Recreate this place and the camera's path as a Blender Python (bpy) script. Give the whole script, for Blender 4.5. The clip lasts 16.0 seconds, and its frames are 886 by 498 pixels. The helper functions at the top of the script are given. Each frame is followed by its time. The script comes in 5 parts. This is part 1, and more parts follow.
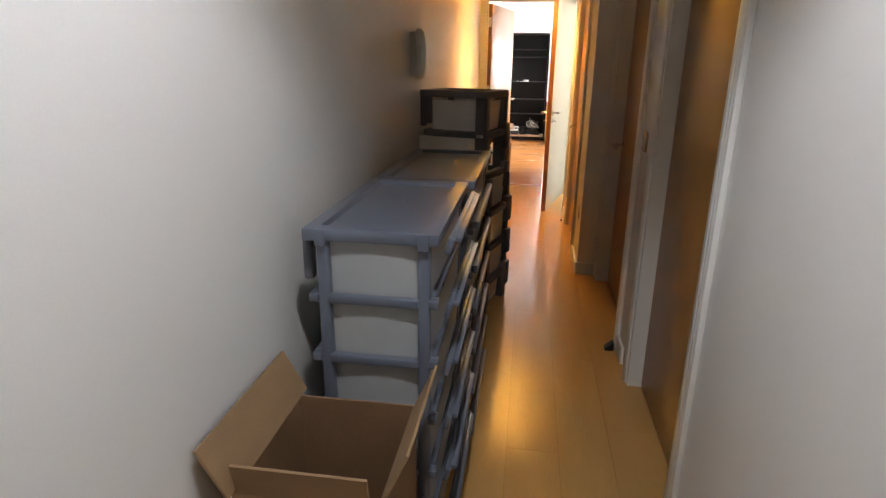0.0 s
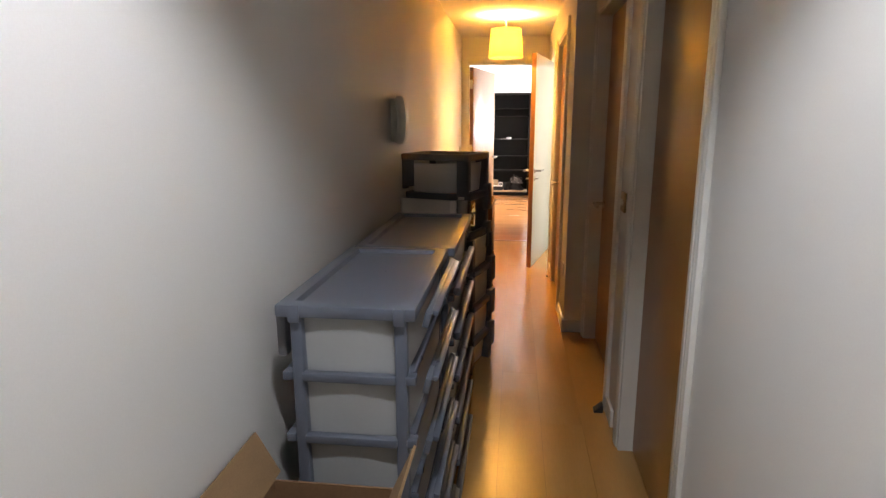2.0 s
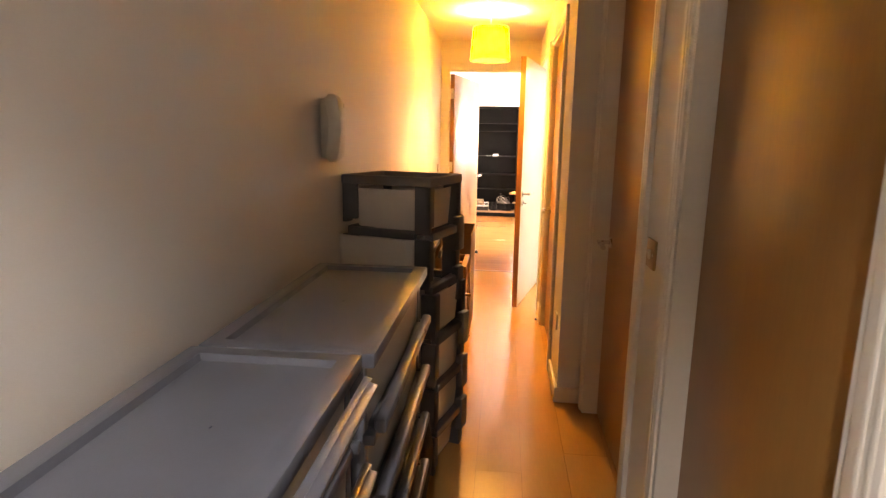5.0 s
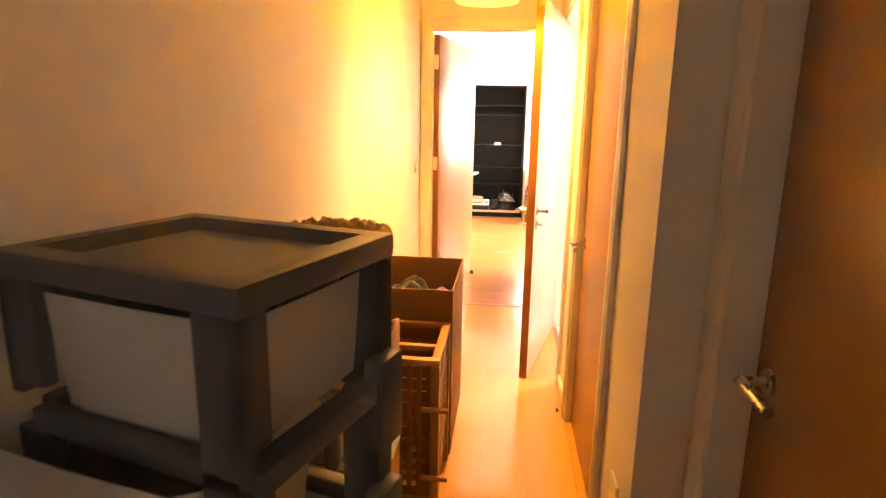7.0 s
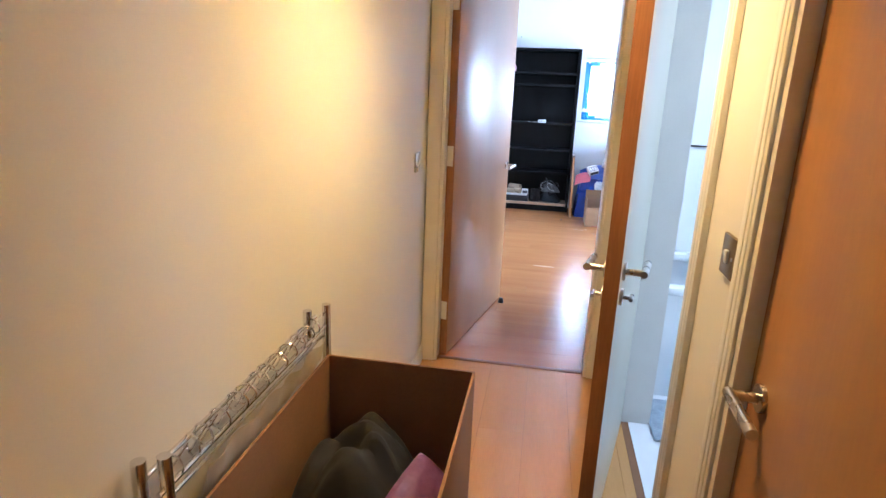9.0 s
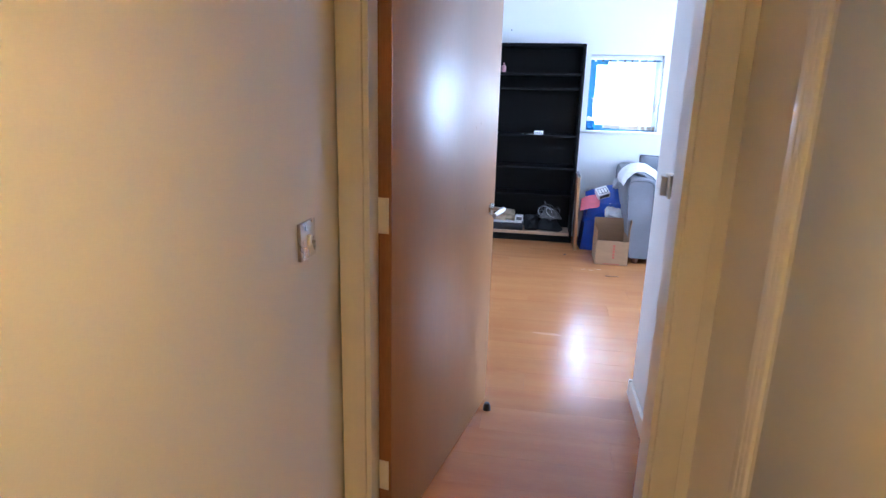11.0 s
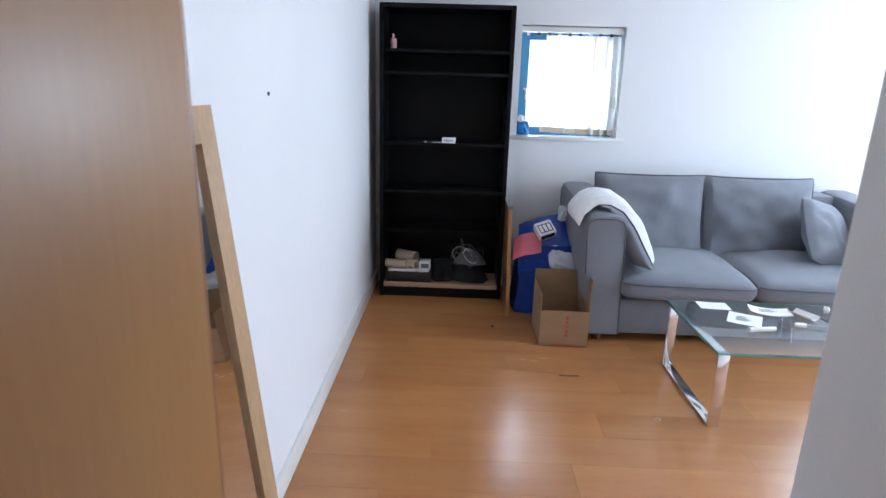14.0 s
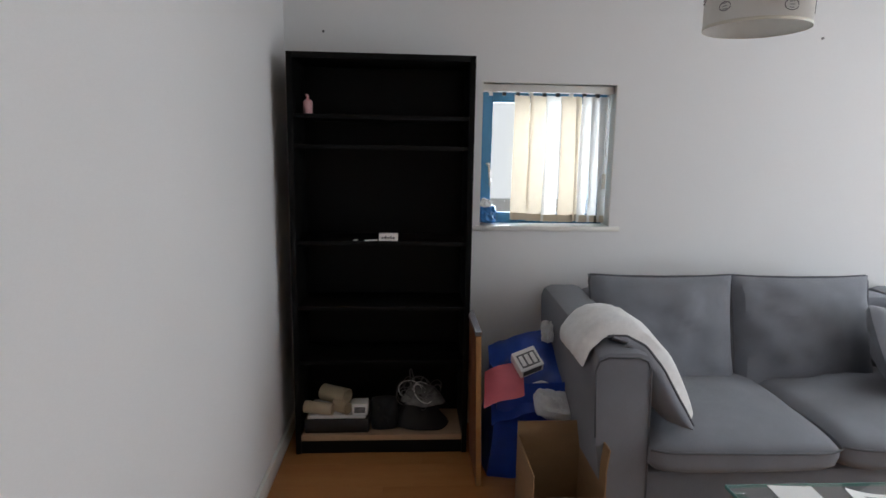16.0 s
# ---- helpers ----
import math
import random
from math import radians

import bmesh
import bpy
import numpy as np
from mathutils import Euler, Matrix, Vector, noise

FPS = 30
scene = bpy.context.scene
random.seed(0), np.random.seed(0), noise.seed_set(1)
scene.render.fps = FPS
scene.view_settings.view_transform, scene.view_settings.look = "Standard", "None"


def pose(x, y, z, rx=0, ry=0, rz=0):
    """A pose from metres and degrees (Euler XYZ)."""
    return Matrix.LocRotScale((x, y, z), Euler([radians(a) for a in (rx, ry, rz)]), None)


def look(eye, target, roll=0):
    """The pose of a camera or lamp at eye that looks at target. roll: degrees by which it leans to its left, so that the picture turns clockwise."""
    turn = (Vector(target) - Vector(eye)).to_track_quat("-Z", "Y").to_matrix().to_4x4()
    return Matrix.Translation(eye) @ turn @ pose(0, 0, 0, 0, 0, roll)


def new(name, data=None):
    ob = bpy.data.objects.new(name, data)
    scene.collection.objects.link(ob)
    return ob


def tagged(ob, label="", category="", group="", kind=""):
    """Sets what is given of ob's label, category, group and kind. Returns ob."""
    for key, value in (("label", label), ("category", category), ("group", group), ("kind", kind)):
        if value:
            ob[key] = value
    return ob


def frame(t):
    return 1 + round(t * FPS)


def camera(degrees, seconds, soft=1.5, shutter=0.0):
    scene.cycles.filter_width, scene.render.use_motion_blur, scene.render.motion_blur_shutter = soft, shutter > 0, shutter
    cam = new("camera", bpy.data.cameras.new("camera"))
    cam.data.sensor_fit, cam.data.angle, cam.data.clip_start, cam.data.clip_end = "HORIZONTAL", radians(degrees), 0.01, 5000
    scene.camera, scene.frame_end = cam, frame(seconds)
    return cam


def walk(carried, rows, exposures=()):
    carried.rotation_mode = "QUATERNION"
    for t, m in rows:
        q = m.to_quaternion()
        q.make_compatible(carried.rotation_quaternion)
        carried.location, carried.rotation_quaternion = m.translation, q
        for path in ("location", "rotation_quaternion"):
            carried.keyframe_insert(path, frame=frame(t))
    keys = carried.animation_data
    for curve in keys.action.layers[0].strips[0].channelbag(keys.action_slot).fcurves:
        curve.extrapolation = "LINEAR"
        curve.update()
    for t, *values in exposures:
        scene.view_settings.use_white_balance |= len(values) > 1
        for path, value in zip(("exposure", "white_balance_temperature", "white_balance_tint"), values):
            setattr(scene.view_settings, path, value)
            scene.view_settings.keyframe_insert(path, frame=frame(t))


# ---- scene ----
cam = camera(74.8, 16.0, soft=1.4, shutter=0.2)
PATH = [
    (0, (0.594, -7.101, 1.361), (0.324, -5.216, 0.752), 0.7),
    (0.5, (0.587, -7.102, 1.369), (0.316, -5.197, 0.823), 0.2),
    (1, (0.595, -7.078, 1.372), (0.317, -5.166, 0.852), -0.4),
    (1.5, (0.605, -7.072, 1.385), (0.349, -5.148, 0.901), -0.3),
    (2, (0.618, -7.066, 1.399), (0.379, -5.128, 0.968), -0.2),
    (2.5, (0.621, -7.058, 1.414), (0.392, -5.104, 1.058), -0.1),
    (3, (0.619, -7.039, 1.424), (0.4, -5.078, 1.1), -0.2),
    (3.5, (0.65, -6.993, 1.407), (0.433, -5.03, 1.092), 0.8),
    (6, (0.652, -5.4, 1.38), (0.456, -3.455, 0.957), 0.8),
    (6.5, (0.672, -4.992, 1.388), (0.461, -3.049, 0.963), 0.5),
    (7, (0.637, -4.559, 1.391), (0.431, -2.617, 0.96), 1.0),
    (7.5, (0.637, -4.18, 1.385), (0.448, -2.236, 0.956), 0.8),
    (8, (0.645, -3.74, 1.407), (0.422, -1.801, 0.972), 2.3),
    (8.5, (0.59, -3.351, 1.395), (0.33, -1.427, 0.913), 3.5),
    (9, (0.571, -3.068, 1.396), (0.25, -1.166, 0.866), 2.3),
    (11.5, (0.46, -1.39, 1.401), (0.177, 0.527, 0.905), 0.8),
    (12, (0.397, -1.106, 1.427), (0.321, 0.833, 0.943), -1.3),
    (12.5, (0.433, -0.826, 1.41), (0.41, 1.109, 0.906), -0.9),
    (13, (0.508, -0.442, 1.418), (0.483, 1.482, 0.873), 1.3),
    (13.5, (0.524, -0.05, 1.43), (0.506, 1.864, 0.85), 1.7),
    (14, (0.568, 0.286, 1.408), (0.524, 2.212, 0.873), 1.7),
    (14.2, (0.588, 0.395, 1.422), (0.525, 2.33, 0.968), 1.8),
    (14.5, (0.62, 0.551, 1.442), (0.526, 2.496, 0.987), 2.0),
    (14.8, (0.587, 0.73, 1.463), (0.516, 2.688, 1.066), 2.2),
    (15, (0.565, 0.85, 1.475), (0.508, 2.812, 1.1), 2.4),
    (15.5, (0.59, 1.135, 1.478), (0.528, 3.098, 1.098), 0.7),
    (16, (0.597, 1.416, 1.485), (0.712, 3.385, 1.151), 1.0),
]
EXPOSURES = [(0, 0.92, 7250, 16), (3.5, 0.92, 7300, 18), (6, 1.98, 10800, 30), (7, 1.82, 10000, 27), (7.5, 1.5, 8500, 20), (8, 1.08, 6900, 12), (8.5, 0.62, 5250, 10), (9, 0.34, 4600, 9),
             (11.5, -0.2, 4600, 11), (12.5, -0.2, 4850, 8), (13.5, -0.75, 5300, 8), (14.5, -1.58, 5650, 10), (15, -1.9, 6000, 10), (16, -2.2, 6450, 10)]
walk(cam, [(t, look(eye, target, roll)) for t, eye, target, roll in PATH], EXPOSURES)

# ---- world and lamps ----
world = bpy.data.worlds.new("world")
scene.world = world
world.use_nodes = True
sky = world.node_tree.nodes.new("ShaderNodeTexSky")
sky.sky_type, sky.sun_disc, sky.sun_elevation, sky.sun_rotation = "NISHITA", False, radians(38), radians(40)
world.node_tree.links.new(sky.outputs[0], world.node_tree.nodes["Background"].inputs[0])
world.node_tree.nodes["Background"].inputs[1].default_value = 0.15


H_CEIL, LY_BACK = 2.31, 4.42


def lamp(name, kind, energy, color, m, **more):
    data = bpy.data.lights.new(name, kind)
    data.energy, data.color = energy, color
    for key, value in more.items():
        if key == "size":
            data.shape, data.size, data.size_y = "RECTANGLE", value[0], value[1]
        if key == "radius":
            data.shadow_soft_size = value
    ob = new(name, data)
    ob.matrix_world = m
    return ob


# pendant bulb of the corridor, ceiling downlight at its start, ceiling light of the bathroom, daylight at the window openings
lamp("pendant_bulb", "POINT", 66, (1.0, 0.54, 0.145), pose(0.516, -1.61, 2.095), radius=0.075)
spot = lamp("downlight_beam", "SPOT", 37, (0.77, 0.88, 1.0), look((0.55, -6.62, H_CEIL - 0.02), (0.55, -6.62, 0)), radius=0.03)
spot.data.spot_size, spot.data.spot_blend = radians(116), 0.5
lamp("bathroom_light", "AREA", 24, (1.0, 0.94, 0.87), look((1.9, -0.7, 2.25), (1.9, -0.7, 0)), size=(0.35, 0.35))
lamp("small_window_daylight", "AREA", 62, (0.90, 0.95, 1.0), look((1.31, 4.72, 1.47), (1.31, 3.0, 1.2)), size=(0.68, 0.7))
lamp("large_window_daylight", "AREA", 176, (0.88, 0.94, 1.0), look((4.55, 2.6, 1.35), (0.0, 2.4, 1.0)), size=(1.7, 1.6))
# added lamp in an unseen opening, gives the living room door its highlight
lamp("added_window_daylight", "AREA", 120, (0.88, 0.94, 1.0), look((3.95, LY_BACK + 0.02, 1.70), (3.6, 0.0, 1.5)), size=(0.98, 0.74))

# ---- materials ----
def mat(name, color, rough=0.6, metal=0.0, vary=0.08, scale=6.0, grain=0.0, grain_scale=120.0, bump=0.0, stretch=(1, 1, 1), second=None,
        per_piece=0.0, wear_span=0.07, transmission=0.0, coat=0.0, sheen=0.0, alpha=1.0):
    """A surface with colour drift at a large and a fine scale, and fine relief."""
    m = bpy.data.materials.new(name)
    m.use_nodes = True
    n, link = m.node_tree.nodes, m.node_tree.links.new
    b = n["Principled BSDF"]
    b.inputs["Roughness"].default_value, b.inputs["Metallic"].default_value = rough, metal
    b.inputs["Transmission Weight"].default_value, b.inputs["Coat Weight"].default_value = transmission, coat
    b.inputs["Sheen Weight"].default_value, b.inputs["Alpha"].default_value = sheen, alpha
    coord, mapping = n.new("ShaderNodeTexCoord"), n.new("ShaderNodeMapping")
    link(coord.outputs["Object"], mapping.inputs["Vector"])
    mapping.inputs["Scale"].default_value = stretch
    big, fine = n.new("ShaderNodeTexNoise"), n.new("ShaderNodeTexNoise")
    big.inputs["Scale"].default_value, big.inputs["Detail"].default_value = scale, 4
    fine.inputs["Scale"].default_value, fine.inputs["Detail"].default_value = grain_scale, 3
    info = n.new("ShaderNodeObjectInfo")
    if per_piece:
        shift = n.new("ShaderNodeVectorMath")
        shift.operation = "SCALE"
        shift.inputs["Scale"].default_value = 37.0
        link(info.outputs["Random"], shift.inputs[0])
        link(shift.outputs[0], mapping.inputs["Location"])
    for tex in (big, fine):
        link(mapping.outputs[0], tex.inputs["Vector"])
    ramp = n.new("ShaderNodeValToRGB")
    dark = second or tuple(c * (1 - 2.2 * vary) for c in color)
    ramp.color_ramp.elements[0].position, ramp.color_ramp.elements[1].position = 0.3, 0.72
    ramp.color_ramp.elements[0].color, ramp.color_ramp.elements[1].color = (*dark, 1), (*color, 1)
    link(big.outputs["Fac"], ramp.inputs[0])
    mix = n.new("ShaderNodeMix")
    mix.data_type, mix.blend_type = "RGBA", "MULTIPLY"
    mix.inputs[0].default_value = grain
    gr = n.new("ShaderNodeValToRGB")
    gr.color_ramp.elements[0].position, gr.color_ramp.elements[1].position = 0.35, 0.65
    gr.color_ramp.elements[0].color = (0.45, 0.4, 0.36, 1)
    link(fine.outputs["Fac"], gr.inputs[0])
    link(ramp.outputs[0], mix.inputs[6])
    link(gr.outputs[0], mix.inputs[7])
    out = mix.outputs[2]
    if per_piece:
        hue = n.new("ShaderNodeHueSaturation")
        span = n.new("ShaderNodeMapRange")
        span.inputs["To Min"].default_value, span.inputs["To Max"].default_value = 1 - per_piece, 1 + per_piece
        link(info.outputs["Random"], span.inputs[0])
        link(span.outputs[0], hue.inputs["Value"])
        link(out, hue.inputs["Color"])
        out = hue.outputs[0]
    link(out, b.inputs["Base Color"])
    wear = n.new("ShaderNodeMapRange")
    wear.inputs["To Min"].default_value, wear.inputs["To Max"].default_value = max(0.02, rough - wear_span), min(1, rough + wear_span)
    link(big.outputs["Fac"], wear.inputs[0])
    link(wear.outputs[0], b.inputs["Roughness"])
    if bump:
        bp = n.new("ShaderNodeBump")
        bp.inputs["Strength"].default_value, bp.inputs["Distance"].default_value = bump, 0.002
        link(fine.outputs["Fac"], bp.inputs["Height"])
        link(bp.outputs[0], b.inputs["Normal"])
    return m


def glowing(name, color, glow, strength, rough=0.6):
    m = mat(name, color, rough)
    b = m.node_tree.nodes["Principled BSDF"]
    b.inputs["Emission Color"].default_value, b.inputs["Emission Strength"].default_value = (*glow, 1), strength
    return m


def thin(name, color, share=0.5):
    """Fabric or thin plastic that lets light through."""
    m = mat(name, color, 0.8, vary=0.04, scale=20, grain=0.12, grain_scale=500)
    n, link = m.node_tree.nodes, m.node_tree.links.new
    t, mix = n.new("ShaderNodeBsdfTranslucent"), n.new("ShaderNodeMixShader")
    t.inputs[0].default_value = (*color, 1)
    mix.inputs[0].default_value = share
    link(n["Principled BSDF"].outputs[0], mix.inputs[1])
    link(t.outputs[0], mix.inputs[2])
    link(mix.outputs[0], n["Material Output"].inputs[0])
    return m


def clear(name, color, rough=0.0, share=0.9):
    """Pane glass: mostly see-through, with a clear reflection."""
    m = bpy.data.materials.new(name)
    m.use_nodes = True
    n, link = m.node_tree.nodes, m.node_tree.links.new
    t, g, mix, face = n.new("ShaderNodeBsdfTransparent"), n.new("ShaderNodeBsdfGlossy"), n.new("ShaderNodeMixShader"), n.new("ShaderNodeLayerWeight")
    power, span = n.new("ShaderNodeMath"), n.new("ShaderNodeMath")
    power.operation, span.operation = "POWER", "MULTIPLY_ADD"
    power.inputs[1].default_value, span.inputs[1].default_value, span.inputs[2].default_value = 4.0, 0.9, 0.07
    face.inputs[0].default_value = 0.5
    t.inputs[0].default_value, g.inputs["Roughness"].default_value = (*color, 1), rough
    link(face.outputs["Facing"], power.inputs[0])
    link(power.outputs[0], span.inputs[0])
    link(span.outputs[0], mix.inputs[0])
    link(t.outputs[0], mix.inputs[1])
    link(g.outputs[0], mix.inputs[2])
    link(mix.outputs[0], n["Material Output"].inputs[0])
    return m


WALL = mat("wall_paint", (0.80, 0.785, 0.76), 0.62, vary=0.02, scale=1.2, grain=0.04, grain_scale=260, bump=0.12)
WALL_L = mat("living_wall_paint", (0.80, 0.80, 0.80), 0.65, vary=0.02, scale=1.1, grain=0.04, grain_scale=260, bump=0.12)
CEIL = mat("ceiling_paint", (0.82, 0.81, 0.79), 0.8, vary=0.02, scale=1.5, grain=0.03, bump=0.1)
TRIM = mat("gloss_trim_paint", (0.80, 0.79, 0.75), 0.32, vary=0.03, scale=5, grain=0.03, bump=0.05)
PLANK = mat("beech_laminate", (0.56, 0.325, 0.115), 0.20, vary=0.10, scale=2.0, grain=0.08, grain_scale=40, stretch=(4, 0.5, 1), per_piece=0.03, second=(0.50, 0.275, 0.092), bump=0.02)
PLANK_L = mat("beech_laminate_living", (0.45, 0.205, 0.070), 0.24, vary=0.10, scale=2.6, grain=0.10, grain_scale=40, stretch=(0.6, 4, 1), per_piece=0.05, second=(0.385, 0.162, 0.053), bump=0.02)
JOINT = mat("floor_joint", (0.24, 0.12, 0.05), 0.7, vary=0.1)
DOORW = mat("beech_veneer", (0.385, 0.205, 0.068), 0.33, vary=0.05, scale=1.6, grain=0.10, grain_scale=40, stretch=(4, 4, 0.35), second=(0.36, 0.175, 0.058), wear_span=0.015)
DOOREDGE = mat("door_lipping", (0.34, 0.15, 0.05), 0.4, vary=0.1, grain=0.25, grain_scale=40, stretch=(5, 5, 0.4))
DOORPALE = mat("pale_door_face", (0.50, 0.49, 0.39), 0.3, vary=0.02, scale=1.5)
STEEL = mat("brushed_steel", (0.62, 0.59, 0.55), 0.28, metal=1.0, vary=0.05, scale=30, grain=0.1, grain_scale=300)
CHROME = mat("chrome", (0.80, 0.80, 0.81), 0.10, metal=1.0, vary=0.04, scale=12)
BRASS = mat("antique_brass", (0.42, 0.30, 0.17), 0.32, metal=1.0, vary=0.1, scale=40)
GREYPL = mat("grey_plastic", (0.115, 0.13, 0.165), 0.30, vary=0.07, scale=9, grain=0.08, grain_scale=380, bump=0.08)
DARKPL = mat("dark_grey_plastic", (0.155, 0.16, 0.18), 0.45, vary=0.08, scale=9, grain=0.1, grain_scale=380, bump=0.08)
WHITEPL = mat("milky_drawer_plastic", (0.39, 0.40, 0.40), 0.40, vary=0.05, scale=5, grain=0.03)
PALEPL = mat("white_drawer_plastic", (0.78, 0.77, 0.74), 0.42, vary=0.04, scale=5)
WHITE = mat("white_plastic", (0.80, 0.79, 0.75), 0.35, vary=0.03, scale=15)
CREAMPL = mat("cream_plastic", (0.72, 0.69, 0.60), 0.4, vary=0.05, scale=12)
BUTTON = mat("brown_grey_button", (0.20, 0.15, 0.11), 0.5, vary=0.1)
BLACKPL = mat("black_plastic", (0.015, 0.015, 0.017), 0.4, vary=0.15)
SCREEN = mat("dark_screen", (0.012, 0.012, 0.015), 0.12, vary=0.1)
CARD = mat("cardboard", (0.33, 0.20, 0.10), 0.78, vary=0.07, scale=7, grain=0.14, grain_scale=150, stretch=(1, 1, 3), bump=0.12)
# darker copy: shade inside open boxes put into colour, plus the long box's brown
CARDSHADE = mat("dark_shaded_cardboard", (0.25, 0.135, 0.066), 0.82, vary=0.07, scale=7, grain=0.14, grain_scale=150, bump=0.1)
TAPE = mat("red_print", (0.50, 0.09, 0.045), 0.6, vary=0.2, scale=30)
PINE = mat("oiled_pine", (0.50, 0.26, 0.095), 0.42, vary=0.12, scale=6, grain=0.25, grain_scale=60, stretch=(3, 3, 0.5))
WICK = mat("dark_oiled_wood", (0.30, 0.13, 0.05), 0.5, vary=0.12, scale=8, grain=0.3, grain_scale=70, stretch=(3, 3, 0.5))
SHAG = mat("brown_shag_pile", (0.50, 0.35, 0.23), 0.95, vary=0.16, scale=24, grain=0.15, grain_scale=240, bump=0.6, sheen=0.4)
RUGBACK = mat("rug_backing", (0.22, 0.14, 0.09), 0.95, vary=0.1, scale=14, grain=0.4, grain_scale=420, bump=0.5)
RED = mat("red_card", (0.60, 0.045, 0.02), 0.55, vary=0.06, scale=9)
BLACKCL = mat("black_cloth", (0.008, 0.008, 0.009), 0.85, vary=0.2, scale=18, grain=0.3, grain_scale=500, bump=0.3)
PURPLE = mat("purple_wrapper", (0.17, 0.07, 0.22), 0.25, vary=0.2, scale=25)
CREAMCL = mat("cream_cloth", (0.70, 0.63, 0.48), 0.85, vary=0.08, scale=20, grain=0.15, grain_scale=500, bump=0.2)
PAPER = mat("white_paper", (0.80, 0.80, 0.79), 0.7, vary=0.02, scale=10)
INK = mat("grey_ink", (0.17, 0.17, 0.18), 0.7, vary=0.3, scale=60)
BOOKC = mat("black_brown_veneer", (0.0045, 0.0042, 0.0042), 0.5, vary=0.12, scale=5, grain=0.3, grain_scale=60, stretch=(1, 4, 4))
RAWW = mat("raw_light_wood", (0.50, 0.33, 0.20), 0.6, vary=0.08, scale=6, grain=0.2, grain_scale=60, stretch=(0.5, 3, 3))
LEANB = mat("reddish_board", (0.30, 0.10, 0.045), 0.45, vary=0.2, scale=8, grain=0.3, grain_scale=50, stretch=(3, 3, 0.5))
OAK = mat("light_oak", (0.52, 0.34, 0.175), 0.5, vary=0.07, scale=4, grain=0.28, grain_scale=60, stretch=(3, 3, 0.4), bump=0.06)
OAKX = mat("light_oak_cross", (0.52, 0.34, 0.175), 0.5, vary=0.07, scale=4, grain=0.28, grain_scale=60, stretch=(3, 0.4, 3), bump=0.06)
MIRROR = mat("mirror_silver", (0.90, 0.91, 0.91), 0.02, metal=1.0, vary=0.0)
MIRROR.node_tree.nodes["Principled BSDF"].inputs["Roughness"].links and MIRROR.node_tree.links.remove(MIRROR.node_tree.nodes["Principled BSDF"].inputs["Roughness"].links[0])
MIRROR.node_tree.nodes["Principled BSDF"].inputs["Roughness"].default_value = 0.01
SOFA = mat("grey_woven_upholstery", (0.215, 0.228, 0.262), 0.92, vary=0.06, scale=8, grain=0.38, grain_scale=520, bump=0.5, sheen=0.15)
PIPE = mat("dark_grey_piping", (0.12, 0.125, 0.14), 0.9, vary=0.1, scale=20, grain=0.3, grain_scale=500)
FLEECE = mat("white_fleece", (0.84, 0.84, 0.84), 0.95, vary=0.05, scale=40, grain=0.15, grain_scale=420, bump=0.7, sheen=0.4)
LEGW = mat("brown_stained_wood", (0.23, 0.085, 0.035), 0.45, vary=0.12, scale=14, grain=0.25, grain_scale=60)
GLASS = clear("table_glass", (0.86, 0.94, 0.92))
GLEDGE = mat("green_glass_edge", (0.13, 0.29, 0.27), 0.1, vary=0.12, scale=12)
PANE = clear("window_glass", (0.97, 0.98, 0.98))
PLCLEAR = clear("clear_plastic", (0.90, 0.91, 0.92), 0.08)
BLUEFR = mat("blue_window_frame", (0.055, 0.20, 0.36), 0.4, vary=0.06, scale=10)
BLIND = thin("beige_blind_fabric", (0.70, 0.61, 0.48), 0.30)
BLINDW = thin("white_blind_fabric", (0.82, 0.82, 0.80), 0.4)
SHADEY = thin("yellow_lamp_fabric", (0.96, 0.82, 0.36), 0.9)
SHADEW = thin("printed_white_shade", (0.78, 0.77, 0.74), 0.35)
BLUEBAG = mat("blue_woven_plastic", (0.008, 0.065, 0.45), 0.4, vary=0.15, scale=14, grain=0.2, grain_scale=300, bump=0.3)
BLUE2 = mat("light_blue_plastic", (0.05, 0.25, 0.62), 0.25, vary=0.15, scale=30)
PINK = mat("pink_folder", (0.62, 0.13, 0.17), 0.5, vary=0.08, scale=10)
PALEPINK = mat("pink_bottle_plastic", (0.68, 0.36, 0.37), 0.4, vary=0.06)
DUSK = mat("dusty_plastic_wrap", (0.20, 0.195, 0.185), 0.3, vary=0.35, scale=30, grain=0.4, grain_scale=160, bump=0.8)
TUBE = mat("cardboard_tube", (0.56, 0.45, 0.30), 0.75, vary=0.06, scale=14)
TILEB = mat("white_bath_tile", (0.78, 0.81, 0.84), 0.18, vary=0.03, scale=4)
ENAMEL = mat("white_enamel", (0.80, 0.84, 0.86), 0.12, vary=0.02, scale=3)
MAT_B = mat("blue_grey_bath_mat", (0.38, 0.46, 0.55), 0.95, vary=0.12, scale=30, grain=0.4, grain_scale=300, bump=0.7)
OUT = mat("pale_render_outside", (0.62, 0.60, 0.56), 0.8, vary=0.05, scale=2)
GREEN = mat("outside_foliage", (0.06, 0.12, 0.07), 0.7, vary=0.3, scale=8)
DOORW.node_tree.nodes["Principled BSDF"].inputs["Specular IOR Level"].default_value = 0.4
BOOKC.node_tree.nodes["Principled BSDF"].inputs["Specular IOR Level"].default_value = 0.12

# ---- mesh helpers ----
BASE = {}


